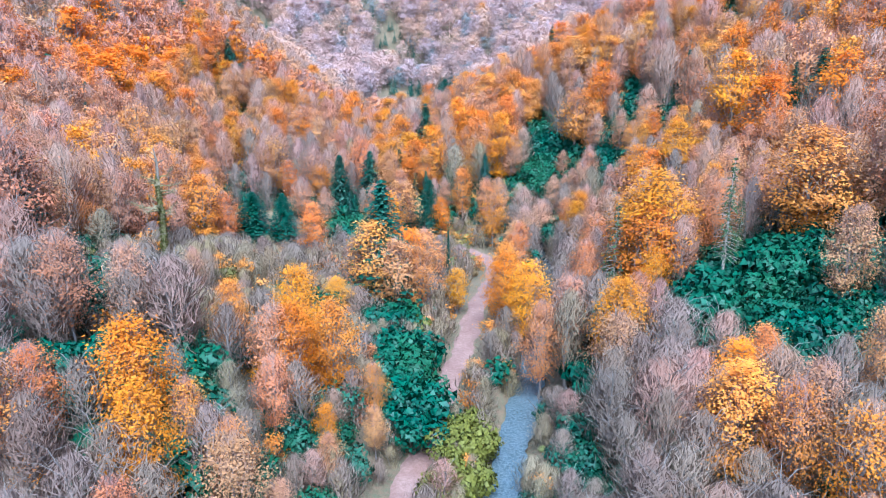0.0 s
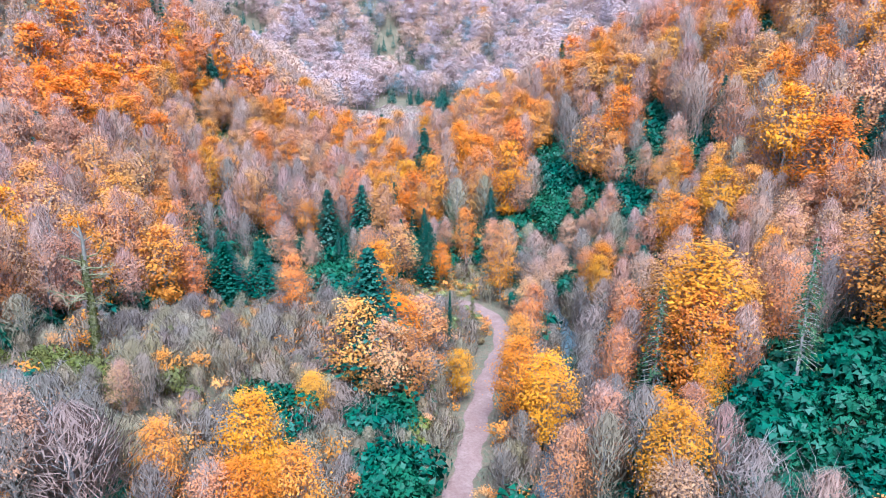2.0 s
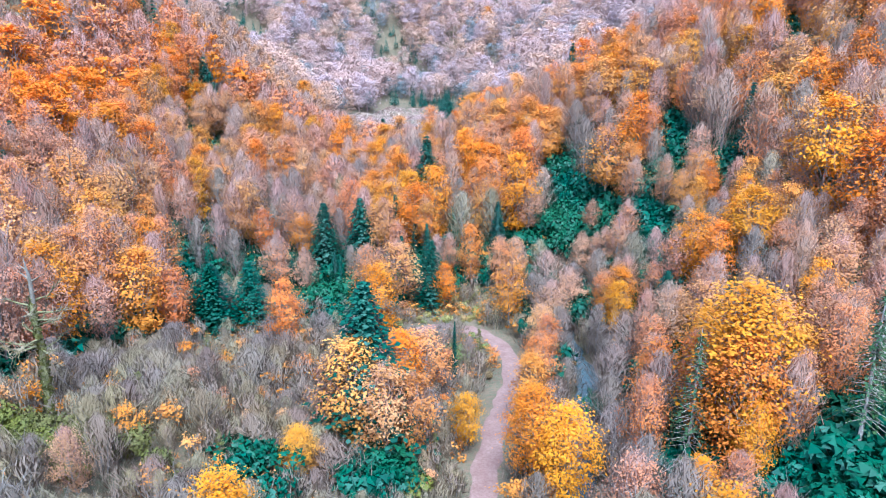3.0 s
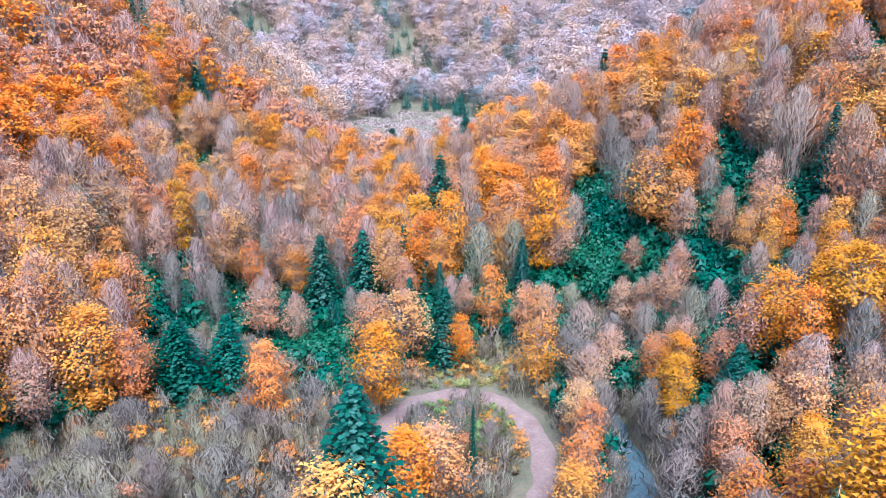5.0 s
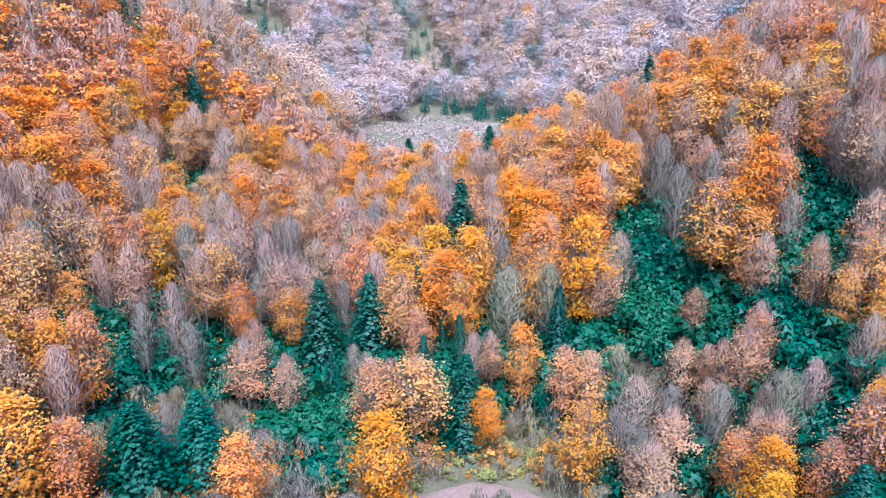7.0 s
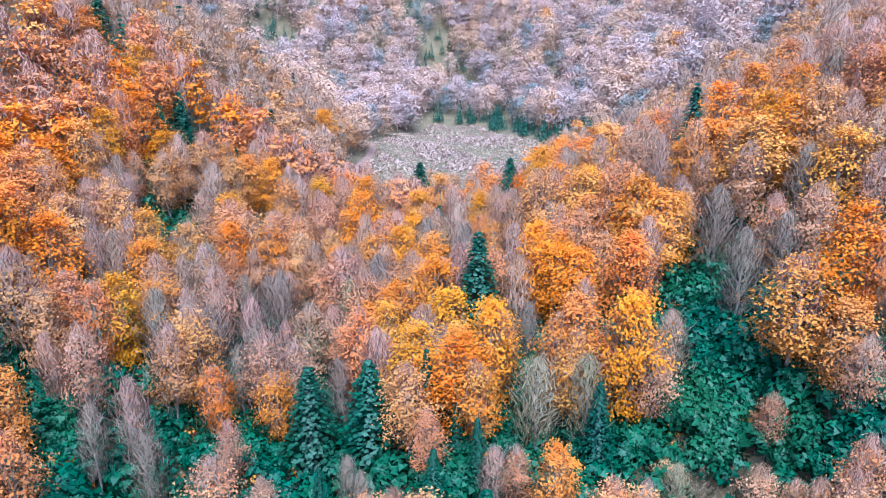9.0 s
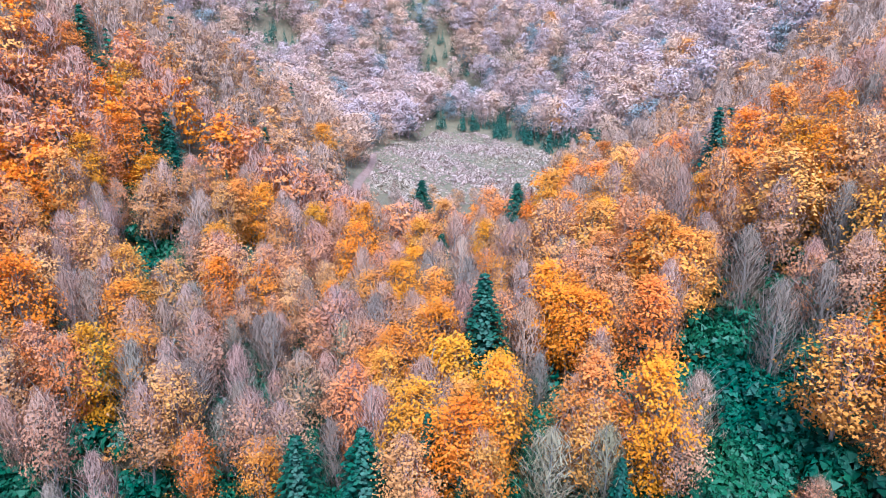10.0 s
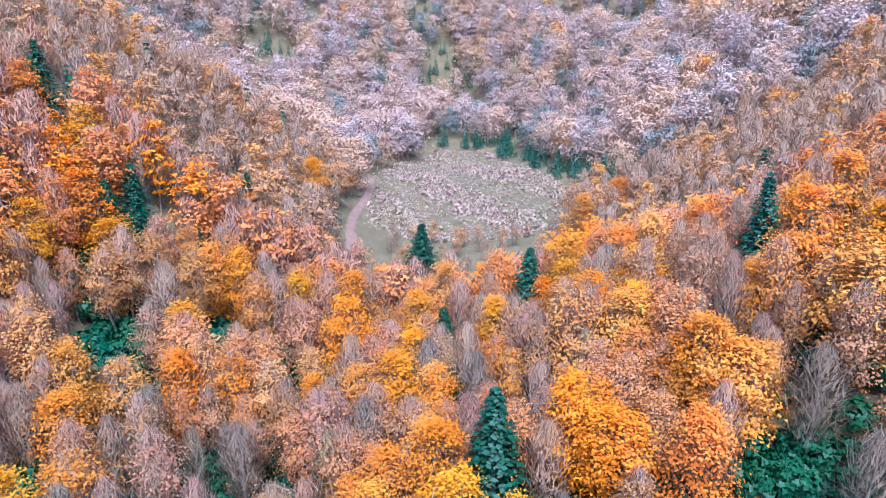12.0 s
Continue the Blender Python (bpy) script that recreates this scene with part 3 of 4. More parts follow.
def build_kind(kind, lod, variant):
    """Trunk and crown geometry of a plant about 16 m (trees) tall. lod 0 is the finest."""
    rng = np.random.default_rng(abs(hash_of(kind)) % 1000 * 17 + lod * 5 + variant)
    limbs, sides = (24, 16, 7)[lod], (5, 4, 3)[lod]
    size, fine = (0.34, 0.46, 0.66)[lod], (0.070, 0.10, 0.15)[lod]
    if kind in ("orange", "gold") and variant > 3:
        return leafy_tree(rng, 16, 3.4, 240, 30, 0.27, 700, 0.055, 30, 6)
    if kind in ("copper", "rust") and variant > 3:
        return leafy_tree(rng, 16, 3.3, 170, 28, 0.24, 1200, 0.055, 30, 6, 0.92, 0.24)
    if kind in ("orange", "gold"):
        return leafy_tree(rng, 16, rng.uniform(3.0, 3.7), (160, 110, 56)[lod], (27, 22, 15)[lod], size, (500, 300, 80)[lod], fine, limbs, sides)
    if kind == "copper":
        return leafy_tree(rng, 16, rng.uniform(3.0, 3.6), (125, 90, 46)[lod], (23, 20, 13)[lod], size * 0.95, (800, 600, 220)[lod], fine, limbs, sides, 0.93, 0.26)
    if kind == "rust":
        return leafy_tree(rng, 16, rng.uniform(3.0, 3.6), (95, 70, 38)[lod], (21, 18, 12)[lod], size * 0.9, (1000, 700, 300)[lod], fine, limbs, sides, 0.86, 0.30)
    if kind == "ivy":
        return leafy_tree(rng, 16, 1.6, (60, 40, 20)[lod], (20, 14, 8)[lod], size, (500, 260, 90)[lod], fine, limbs, sides)
    if kind in ("bare", "pale", "rose"):
        return bare_tree(rng, 16, rng.uniform(3.2, 4.0), (1600, 1100, 600)[lod], fine, limbs - 4, sides)
    if kind == "fir" and variant > 3:
        return conifer(rng, 16, 3.5, 38, 13, 9, 0.46, 6)
    if kind == "fir":
        return conifer(rng, 16, rng.uniform(3.2, 4.0), (34, 22, 12)[lod], (12, 8, 6)[lod], (7, 4, 2)[lod], (0.64, 1.05, 1.6)[lod], 5)
    if kind == "pine":
        return conifer(rng, 16, 2.6, 26, 8, 10, 0.34, 5, 0.28, 0.25, 0.35)
    if kind in ("laurel", "olive", "bramble"):
        return bush(rng, 2.3, 2.8, (900, 520, 210)[lod], 0.28 * (1, 1.3, 1.9)[lod])
    if kind in ("goldscrub", "rustscrub"):
        stems, crown = scrub(rng, 5, 2.2, 1, 0.5, (9, 6, 2)[lod])
        c2 = Geo()
        leaf_layers(rng, c2, 5, 2.2, 0.1, (26, 16, 9)[lod], (22, 18, 11)[lod], size * 0.9)
        return stems, c2
    return scrub(rng, 5.5, 2.5, (1200, 600, 170)[lod], fine * 0.7, (9, 6, 2)[lod])


def hash_of(s):
    return sum((i + 3) * ord(c) for i, c in enumerate(s))


TEMPLATES = {}
COUNT = {}


def plant(kind, x, y, scale=1.0, lod=0, variant=None, turn=None, z=None, wide=1.0, label="", lean=0.0):
    """One tree or bush standing on the ground."""
    if variant is None:
        close = y < 125 and kind in ("orange", "gold", "copper", "rust") or y < 200 and kind == "fir"
        variant = random.randrange(4, 6) if lod == 0 and close else random.randrange(4)
    turn = random.uniform(0, 360) if turn is None else turn
    z = gz(x, y) - 0.1 if z is None else z
    m = pose(x, y, z, lean, 0, turn) @ Matrix.Diagonal((scale * wide, scale * wide, scale, 1))
    key = (kind, lod, variant)
    COUNT[kind] = COUNT.get(kind, 0) + 1
    if key in TEMPLATES:
        ob = copy_thing(TEMPLATES[key], m)
        ob.matrix_basis = m
        tagged(ob, KINDS[kind][1])
    else:
        name, text, category, crown_mat, trunk_mats = KINDS[kind]
        trunk, crown = build_kind(kind, lod, variant)
        ob = new(name)
        ob.empty_display_size = 0.5
        low = category in ("bush", "shrub")
        for nm, geo, mats in (("branchwork" if low else "trunk", trunk, trunk_mats), ("foliage" if low else "crown", crown, (crown_mat,))):
            child = new(nm, geo.mesh(nm, mats, nm in ("trunk", "branchwork")))
            child.parent = ob
        ob.matrix_basis = m
        TEMPLATES[key] = ob
        tagged(ob, text, category, "trees and bushes of the valley")
    if label:
        tagged(ob, label)
    return ob


class Joined:
    """Plants that nobody could count, gathered into one mesh."""

    def __init__(self):
        self.v, self.f, self.m, self.nv, self.n, self.mats, self.cache = [], [], [], [], 0, [], {}

    def slot(self, mat):
        if mat not in self.mats:
            self.mats.append(mat)
        return self.mats.index(mat)

    def put(self, v, f, m, nv, x, y, z, scale, wide, turn):
        co, si = math.cos(turn), math.sin(turn)
        self.nv.append(np.stack([nv[:, 0] * co - nv[:, 1] * si, nv[:, 0] * si + nv[:, 1] * co, nv[:, 2]], 1))
        ca, sa = math.cos(turn) * scale * wide, math.sin(turn) * scale * wide
        self.v.append(np.stack([v[:, 0] * ca - v[:, 1] * sa + x, v[:, 0] * sa + v[:, 1] * ca + y, v[:, 2] * scale + z], 1))
        self.f.append(f + self.n)
        self.m.append(m)
        self.n += len(v)

    def plant(self, kind, x, y, z, scale, lod, rng):
        key = (kind, lod, int(rng.integers(3)))
        if key not in self.cache:
            _, _, _, crown_mat, trunk_mats = KINDS[kind]
            trunk, crown = build_kind(*key)
            tv, tf, tm = trunk.arrays()
            cv, cf, cm = crown.arrays()
            slots = np.array([self.slot(t) for t in trunk_mats])
            self.cache[key] = np.concatenate([tv, cv]), np.concatenate([tf, cf + len(tv)]), np.concatenate([slots[tm], np.full(len(cf), self.slot(crown_mat))]), np.concatenate([trunk.normals(), crown.normals()])
        self.put(*self.cache[key], x, y, z - 0.1, scale, rng.uniform(0.85, 1.2), rng.uniform(0, 6.28))

    def build(self, name):
        return new(name, mesh_from(name, np.concatenate(self.v), np.concatenate(self.f), self.mats, np.concatenate(self.m), normals=np.concatenate(self.nv)))


# ---------------------------------------------------------------- single trees that stand out
SPOTS = []


def stand(kind, x, y, top, **more):
    """A tree whose top reaches the height top."""
    base = gz(x, y)
    full = 16.0 if KINDS[kind][2] in ("tree", "conifer") else 5.0
    h = min(max(3.0, top - base), 24.0 if kind != "fir" else 30.0)
    plant(kind, x, y, h / full, z=base - 0.1, **more)
    SPOTS.append((x, y, (4.6 if kind == "fir" else 2.6) * min(1.4, h / 16)))


FIRS = ((-12.4, 130.6, 30.2, 0.95), (-34.1, 218.9, 21.1, 0.85), (-24.1, 220, 22.2, 0.85), (-3.9, 193.7, 17.5, 0.95), (12.1, 199, 11, 1.3),
        (-51.1, 175, 18, 1.35), (-44.7, 182, 16, 1.15), (1.0, 311, 41, 0.75), (-6.5, 256, 37.3, 0.8), (-18.6, 302, 28.5, 0.9), (-32.3, 379, 27, 1.0),
        (45.5, 293, 63, 0.7), (-97.4, 317, 58, 0.8), (-101, 311, 55, 0.9), (-94, 312, 52, 0.8), (-126.6, 331, 87, 0.8), (84, 153, 55, 0.9), (42, 161, 21, 1.2), (-55, 178, 13, 1.3))
for x, y, top, wide in FIRS:
    stand("fir", x, y, top, wide=wide * 1.6)
    SPOTS.append((x * (1 - 7 / y), y - 7, 5.0))
for x, y, top, kind, wide in (
        (31.3, 116, 29, "pine", 0.9), (47.5, 108, 39, "pine", 0.8), (35.5, 112, 16, "pine", 0.8), (52, 113, 30, "pine", 0.7),
        (38.5, 118.5, 36, "orange", 1.35), (36.5, 114, 28, "orange", 1.2), (62, 111, 42, "orange", 1.4), (57, 165, 35, "orange", 1.2),
        (-14, 128, 21.5, "orange", 1.1), (-9.5, 126, 19.5, "copper", 1.1), (-5, 128, 17, "copper", 1.0), (-4.3, 146, 16, "copper", 1.3), (-8, 143, 16, "orange", 1.1), (-17, 131, 19, "rust", 1.1),
        (-60.6, 164, 24, "gold", 1.2), (-56, 167, 20, "copper", 1.1), (-77.5, 183, 33, "orange", 1.0), (-12, 190.5, 18.5, "copper", 1.3), (-0.5, 191, 12, "orange", 0.9),
        (7, 206, 9, "orange", 1.2), (-81.3, 260.6, 36, "gold", 0.8), (40, 414, 36, "orange", 1.5), (49, 260, 62, "gold", 1.3), (23, 246, 50, "orange", 1.0),
        (17, 276, 43, "orange", 1.1), (13, 197, 18, "copper", 0.9), (72, 246, 66, "gold", 1.2), (16.5, 195, 18, "copper", 0.9), (3, 133, 10, "gold", 1.1),
        (13.5, 139, 14, "orange", 1.0), (16, 146, 15, "copper", 1.0), (37, 76, 20, "gold", 1.0), (41, 78, 21, "orange", 1.0), (-20, 90, 17, "gold", 1.3), (-24, 88, 18, "gold", 1.2),
        (20, 98, 19, "pale", 1.1), (25, 101, 21, "bare", 1.2), (21, 108, 18, "bare", 1.0), (28, 97, 20, "pale", 1.0), (15.7, 99, 17, "copper", 0.8)):
    stand(kind, x, y, top, wide=wide)
stand("fir", 1.3, 157, 12.3, wide=0.42, label="slim dark green columnar conifer beside the road bend")


# trees that catch the eye, by kind: where they stand
SINGLE = {
    "orange": ((-78, 252), (-111, 323), (-72, 285), (31, 257), (24, 399), (22, 292), (39, 310), (-18, 261), (-76, 406), (-127, 325), (-93, 298), (-26, 276), (-74, 305), (-103, 304), (-24, 254), (-12, 247), (-17, 231), (-9, 224), (11, 261), (27, 262), (58, 243), (47, 212), (-34, 170), (-15, 173), (28, 266), (14, 253), (48, 164), (55, 157), (71, 149), (78, 191), (16, 119), (12, 123), (-33, 64)),
    "gold": ((-75, 303), (52, 268), (18, 269), (10, 256), (55, 271), (75, 255), (47, 211), (81, 168), (-20, 118), (-35, 69), (-22, 86), (33, 66)),
    "copper": ((-74, 264), (-39, 295), (-32, 285), (-109, 457), (-70, 281), (43, 220), (19, 226), (-69, 240), (-83, 232), (-59, 172), (-27, 259), (14, 181), (58, 192), (62, 143), (42, 154)),
    "bare": ((-51, 259), (-30, 267), (40, 251), (-59, 238), (40, 235), (47, 236), (-54, 202), (34, 184), (53, 212), (26, 69), (44, 67), (-22, 66), (-33, 74)),
    "fir": ((-80, 348),),
    "pale": ((-36, 262), (12, 219), (4, 219), (-86, 210), (40, 178), (-32, 117), (65, 174)),
    "rust": ((28, 185), (22, 174), (-43, 199), (25, 87)),
}
THICKETS = (  # evergreen undergrowth
    (-89, 287), (-83, 278), (-76, 273), (-57, 292), (22, 252), (38, 248), (-69, 296), (22, 251), (11, 241), (34, 236), (32, 223), (35, 254), (-82, 269), (-58, 296), (-51, 252), (-56, 242), (-77, 216), (36, 238), (34, 226), (31, 216), (23, 251), (55, 210), (50, 190), (7, 238), (34, 183), (-49, 253), (-37, 196), (-24, 183), (-76, 199), (-31, 197), (-34, 74), (-43, 71), (-32, 66), (-52, 92), (-6, 107), (-5, 86), (-34, 79), (-31, 62), (-8, 100), (-6, 93), (-10, 121), (-25, 114), (41, 103), (46, 90), (52, 82),
    (41, 232), (24, 243), (14, 243), (6, 243), (28, 240), (19, 239), (46, 240), (44, 226), (-82, 243), (-44, 264), (56, 208), (48, 204), (42, 207), (19, 219), (1, 226), (-48, 222), (-71, 209), (-66, 176), (-22, 199), (52, 179), (27, 203),
)
for x, y in THICKETS:
    SPOTS.append((x, y - 3, 4.2))
random.seed(3)
for kind, places in SINGLE.items():
    for x, y in places:
        if not any((x - sx) ** 2 + (y - sy) ** 2 < 5 and r != 4.2 for sx, sy, r in SPOTS):
            plant(kind, x, y, random.uniform(0.92, 1.12) * (1.3 if y > 215 or abs(x - 4) > 62 else 1) * (0.6 if y < 175 and -60 < x < 20 and kind != "orange" else 1), 0, wide=random.uniform(0.95, 1.25))
            SPOTS.append((x, y, 3.0))


def broken_tree(x, y, base, top):
    """A dead tree with a bleached broken top, moss and ivy on its trunk, and crooked bare limbs."""
    rng = np.random.default_rng(77)
    root = new("dead_tree")
    root.matrix_basis = pose(x, y, base)
    h = top - base
    snag, trunk, ivy = Geo(), Geo(), Geo()
    line = np.array([(0, 0, -1), (0.1, 0, 0.2 * h), (0.35, 0.1, 0.45 * h), (0.15, 0.2, 0.7 * h), (0.5, 0.1, 0.88 * h), (0.2, 0.1, h)])
    wide = np.array([0.6, 0.5, 0.42, 0.36, 0.22, 0.04])
    cut = np.array([0.35, 0.15, 0.74 * h])
    trunk.tube(np.vstack([line[:4], cut]), [0.6, 0.5, 0.42, 0.36, 0.32], 8)
    snag.tube(np.vstack([cut - np.array([0, 0, 0.3]), line[4:]]), [0.29, 0.22, 0.04], 7)
    for lz, a, r, up in ((0.88, 2.8, 1.5, 1.2), (0.86, 0.2, 1.7, 1.0), (0.93, 3.3, 1.0, 0.8), (0.80, 1.0, 1.2, 0.3)):
        s = np.array([0.4, 0.1, lz * h])
        snag.tube([s, s + np.array([math.cos(a) * r, math.sin(a) * r * 0.3, up])], [0.14, 0.03], 4)
    parts = [("broken_top", snag, M_DEADWOOD), ("trunk", trunk, M_MOSS)]
    for i in range(16):
        limb = Geo()
        lz, a = rng.uniform(0.42, 0.76), i * 2.4
        s = np.array([0.25, 0.12, lz * h])
        r = rng.uniform(2.4, 5.2)
        mid = s + np.array([math.cos(a) * r * 0.55, math.sin(a) * r * 0.55, r * rng.uniform(-0.05, 0.2)])
        end = s + np.array([math.cos(a) * r, math.sin(a) * r, r * rng.uniform(-0.1, 0.5)])
        limb.tube([s, mid, end], [0.17, 0.10, 0.02], 4)
        for _ in range(5):
            p = mid + (end - mid) * rng.uniform(-0.3, 0.9)
            limb.tube([p, p + unit(rng.normal(0, 0.6, 3) + unit(end - s) * 0.6) * rng.uniform(0.8, 1.9)], [0.05, 0.012], 3)
        n = 26
        t = rng.uniform(0.0, 1, n)[:, None]
        b = mid + (end - mid) * t
        d = unit(rng.normal(0, 0.6, (n, 3)) + unit(end - s) * 0.5 + np.array([0, 0, 0.3]))
        limb.slivers(b, b + d * rng.uniform(0.8, 2.0, (n, 1)), rng.uniform(0.05, 0.1, n), rng, 1)
        parts.append(("limb", limb, None))
    n = 1100
    t = rng.uniform(0.02, 0.78, n)
    c = np.stack([np.interp(t * h, line[:, 2], line[:, 0]), np.interp(t * h, line[:, 2], line[:, 1]), t * h], 1)
    d = unit(rng.normal(size=(n, 3)) * np.array([1, 1, 0.4]))
    ivy.leaves(c + d * rng.uniform(0.25, 0.8, (n, 1)) * (1.25 - t)[:, None], rng.uniform(0.25, 0.6, n), d + rng.normal(0, 0.4, (n, 3)), rng, soft=d)
    parts.append(("ivy", ivy, M_OLIVE))
    for nm, geo, mat in parts:
        child = new(nm, geo.mesh(nm, (mat,) if mat else (M_MOSS, M_PALE)))
        child.parent = root
    tagged(root, "dead tree with bleached broken top and ivy-clad trunk", "tree")
    SPOTS.append((x, y, 4))


broken_tree(-49.2, 113, gz(-49.2, 113) - 0.2, 38.5)

# ---------------------------------------------------------------- what grows where
MIX = {
    "left": (("copper", 0.36), ("rust", 0.29), ("orange", 0.09), ("gold", 0.02), ("bare", 0.05), ("rose", 0.14), ("fir", 0.05)),
    "right": (("copper", 0.32), ("rust", 0.28), ("orange", 0.13), ("gold", 0.05), ("bare", 0.07), ("rose", 0.13), ("fir", 0.02)),
    "spur": (("copper", 0.32), ("orange", 0.20), ("gold", 0.06), ("rust", 0.16), ("rose", 0.22), ("bare", 0.04)),
    "floor": (("bare", 0.14), ("scrub", 0.34), ("palescrub", 0.22), ("pale", 0.12), ("rust", 0.02), ("rustscrub", 0.10), ("goldscrub", 0.04), ("ivy", 0.02)),
    "stream": (("bare", 0.40), ("rose", 0.12), ("scrub", 0.18), ("copper", 0.08), ("pale", 0.12), ("rustscrub", 0.10)),
    "grove": (("none", 0.10), ("bare", 0.40), ("rose", 0.16), ("rust", 0.06), ("gold", 0.02), ("copper", 0.14), ("scrub", 0.08), ("pale", 0.04)),
    "glade": (("bramble", 0.80), ("rustscrub", 0.12), ("palescrub", 0.08)),
    "gold": (("gold", 0.55), ("orange", 0.20), ("copper", 0.15), ("scrub", 0.10)),
    "orange": (("orange", 0.42), ("copper", 0.46), ("gold", 0.12)),
    "green": (("none", 0.84), ("bare", 0.08), ("rust", 0.08)),
    "grey": (("none", 0.40), ("bare", 0.28), ("rose", 0.12), ("rust", 0.20)),
    "olive": (("olive", 0.60), ("palescrub", 0.25), ("scrub", 0.15)),
    "fir": (("fir", 0.34), ("bare", 0.30), ("rust", 0.20), ("copper", 0.16)),
}
# middle, half-widths, what
ZONES = (
    (-76, 248, 14, 10, "grey"), (57, 232, 9, 12, "green"),
    (33, 222, 5, 11, "green"), (36, 238, 5, 9, "green"), (41, 249, 5, 6, "green"), (46, 246, 9, 8, "grey"), (22, 250, 5, 4, "green"), (54, 209, 5, 6, "green"), (49, 190, 5, 9, "green"), (52, 97, 19, 16, "green"), (62, 100, 9, 12, "green"),
    (31, 112, 4, 6, "green"), (34, 184, 4, 6, "green"), (-34, 70, 6, 10, "green"), (-7, 104, 4.5, 6, "green"), (-6, 91, 3.5, 9, "green"), (-52, 92, 5, 5, "green"), (-10, 121, 4, 4, "green"), (-42, 107, 9, 5, "olive"), (-55, 107, 8, 5, "olive"), (2, 78, 3.5, 9, "olive"),
    (-84, 279, 8, 10, "green"), (-80, 262, 6, 6, "green"), (-80, 242, 6, 6, "green"), (-46, 256, 7, 6, "green"), (-58, 293, 5, 6, "green"), (-22, 88, 8, 6, "gold"), (-2, 189, 9, 5, "glade"), (0, 170, 9, 7, "glade"), (-40, 232, 12, 12, "fir"), (-25, 200, 16, 12, "fir"), (2, 216, 14, 9, "fir"),
    (-112, 250, 18, 30, "orange"), (20, 246, 13, 5, "green"), (22, 236, 11, 7, "grey"), (4, 243, 5, 4, "green"), (20, 264, 10, 10, "orange"), (38, 212, 8, 14, "grey"), (46, 234, 8, 8, "grey"), (52, 128, 8, 6, "orange"),
    (64, 206, 8, 12, "grey"), (-64, 215, 14, 14, "grey"), (-52, 256, 12, 10, "grey"),
)


def zone_at(x, y):
    for zx, zy, rx, ry, what in ZONES:
        if ((x - zx) / rx) ** 2 + ((y - zy) / ry) ** 2 < 1:
            return what
    if y < 215 and abs(x - float(np.interp(y, [55, 86, 112, 150, 182, 206], [3, 10, 16.5, 26, 26, 30]))) < 7:
        return "stream"
    if y < 90 and (x < -8 or x > 14):
        return "grove"
    if y < 200 and -62 < x < 18 and gz(x, y) < 19 - 0.1 * max(0, y - 120):
        return "floor"
    if 225 < y < 335 and -25 < x < 60:
        return "spur"
    return "left" if x < 0 else "right"


def meadow(x, y):
    """Whether a place lies on the open meadow, and how far right of it."""
    lo, hi = np.interp(y, [425, 500, 580, 650], [-62, -80, -72, -50]), np.interp(y, [425, 486, 518, 586, 650], [20, 38, 30, 11, -15])
    inside = (y > 428) & (y < 652) & (x > lo) & (x < hi)
    return inside, np.where((y > 470) & (y < 668), x - hi, 99)


def pick(what, u):
    total = 0
    for kind, w in MIX[what]:
        total += w
        if u < total:
            return kind
    return MIX[what][0][0]


SIZE = {"orange": (0.8, 1.15), "gold": (0.75, 1.1), "copper": (0.75, 1.15), "rust": (0.75, 1.15), "bare": (0.7, 1.0), "pale": (0.5, 0.8), "rose": (0.75, 1.1), "fir": (0.55, 0.95),
        "laurel": (1.1, 2.2), "olive": (0.9, 1.5), "bramble": (0.3, 0.75), "scrub": (0.8, 1.6), "palescrub": (0.7, 1.4), "goldscrub": (0.6, 1.2), "rustscrub": (0.5, 1.1), "ivy": (0.6, 0.9)}
LAND_X, LAND_Y = 105.0, 318.0      # every tree within is a thing of its own
road_line, stream_line = smooth_line(ROAD, 2.0), smooth_line(STREAM, 2.0)


def clear(x, y, gap):
    """Whether a place lies off the road and the stream."""
    if y > 215 or abs(x - 8) > 45:
        return True
    gap_s = gap if y < 97 else min(gap, 2.4)
    return np.min(np.hypot(road_line[:, 0] - x, road_line[:, 1] - y)) > gap and np.min(np.hypot(stream_line[:, 0] - x, stream_line[:, 1] - y)) > gap_s


def free(x, y):
    return not any((x - sx) ** 2 + (y - sy) ** 2 < r * r for sx, sy, r in SPOTS)


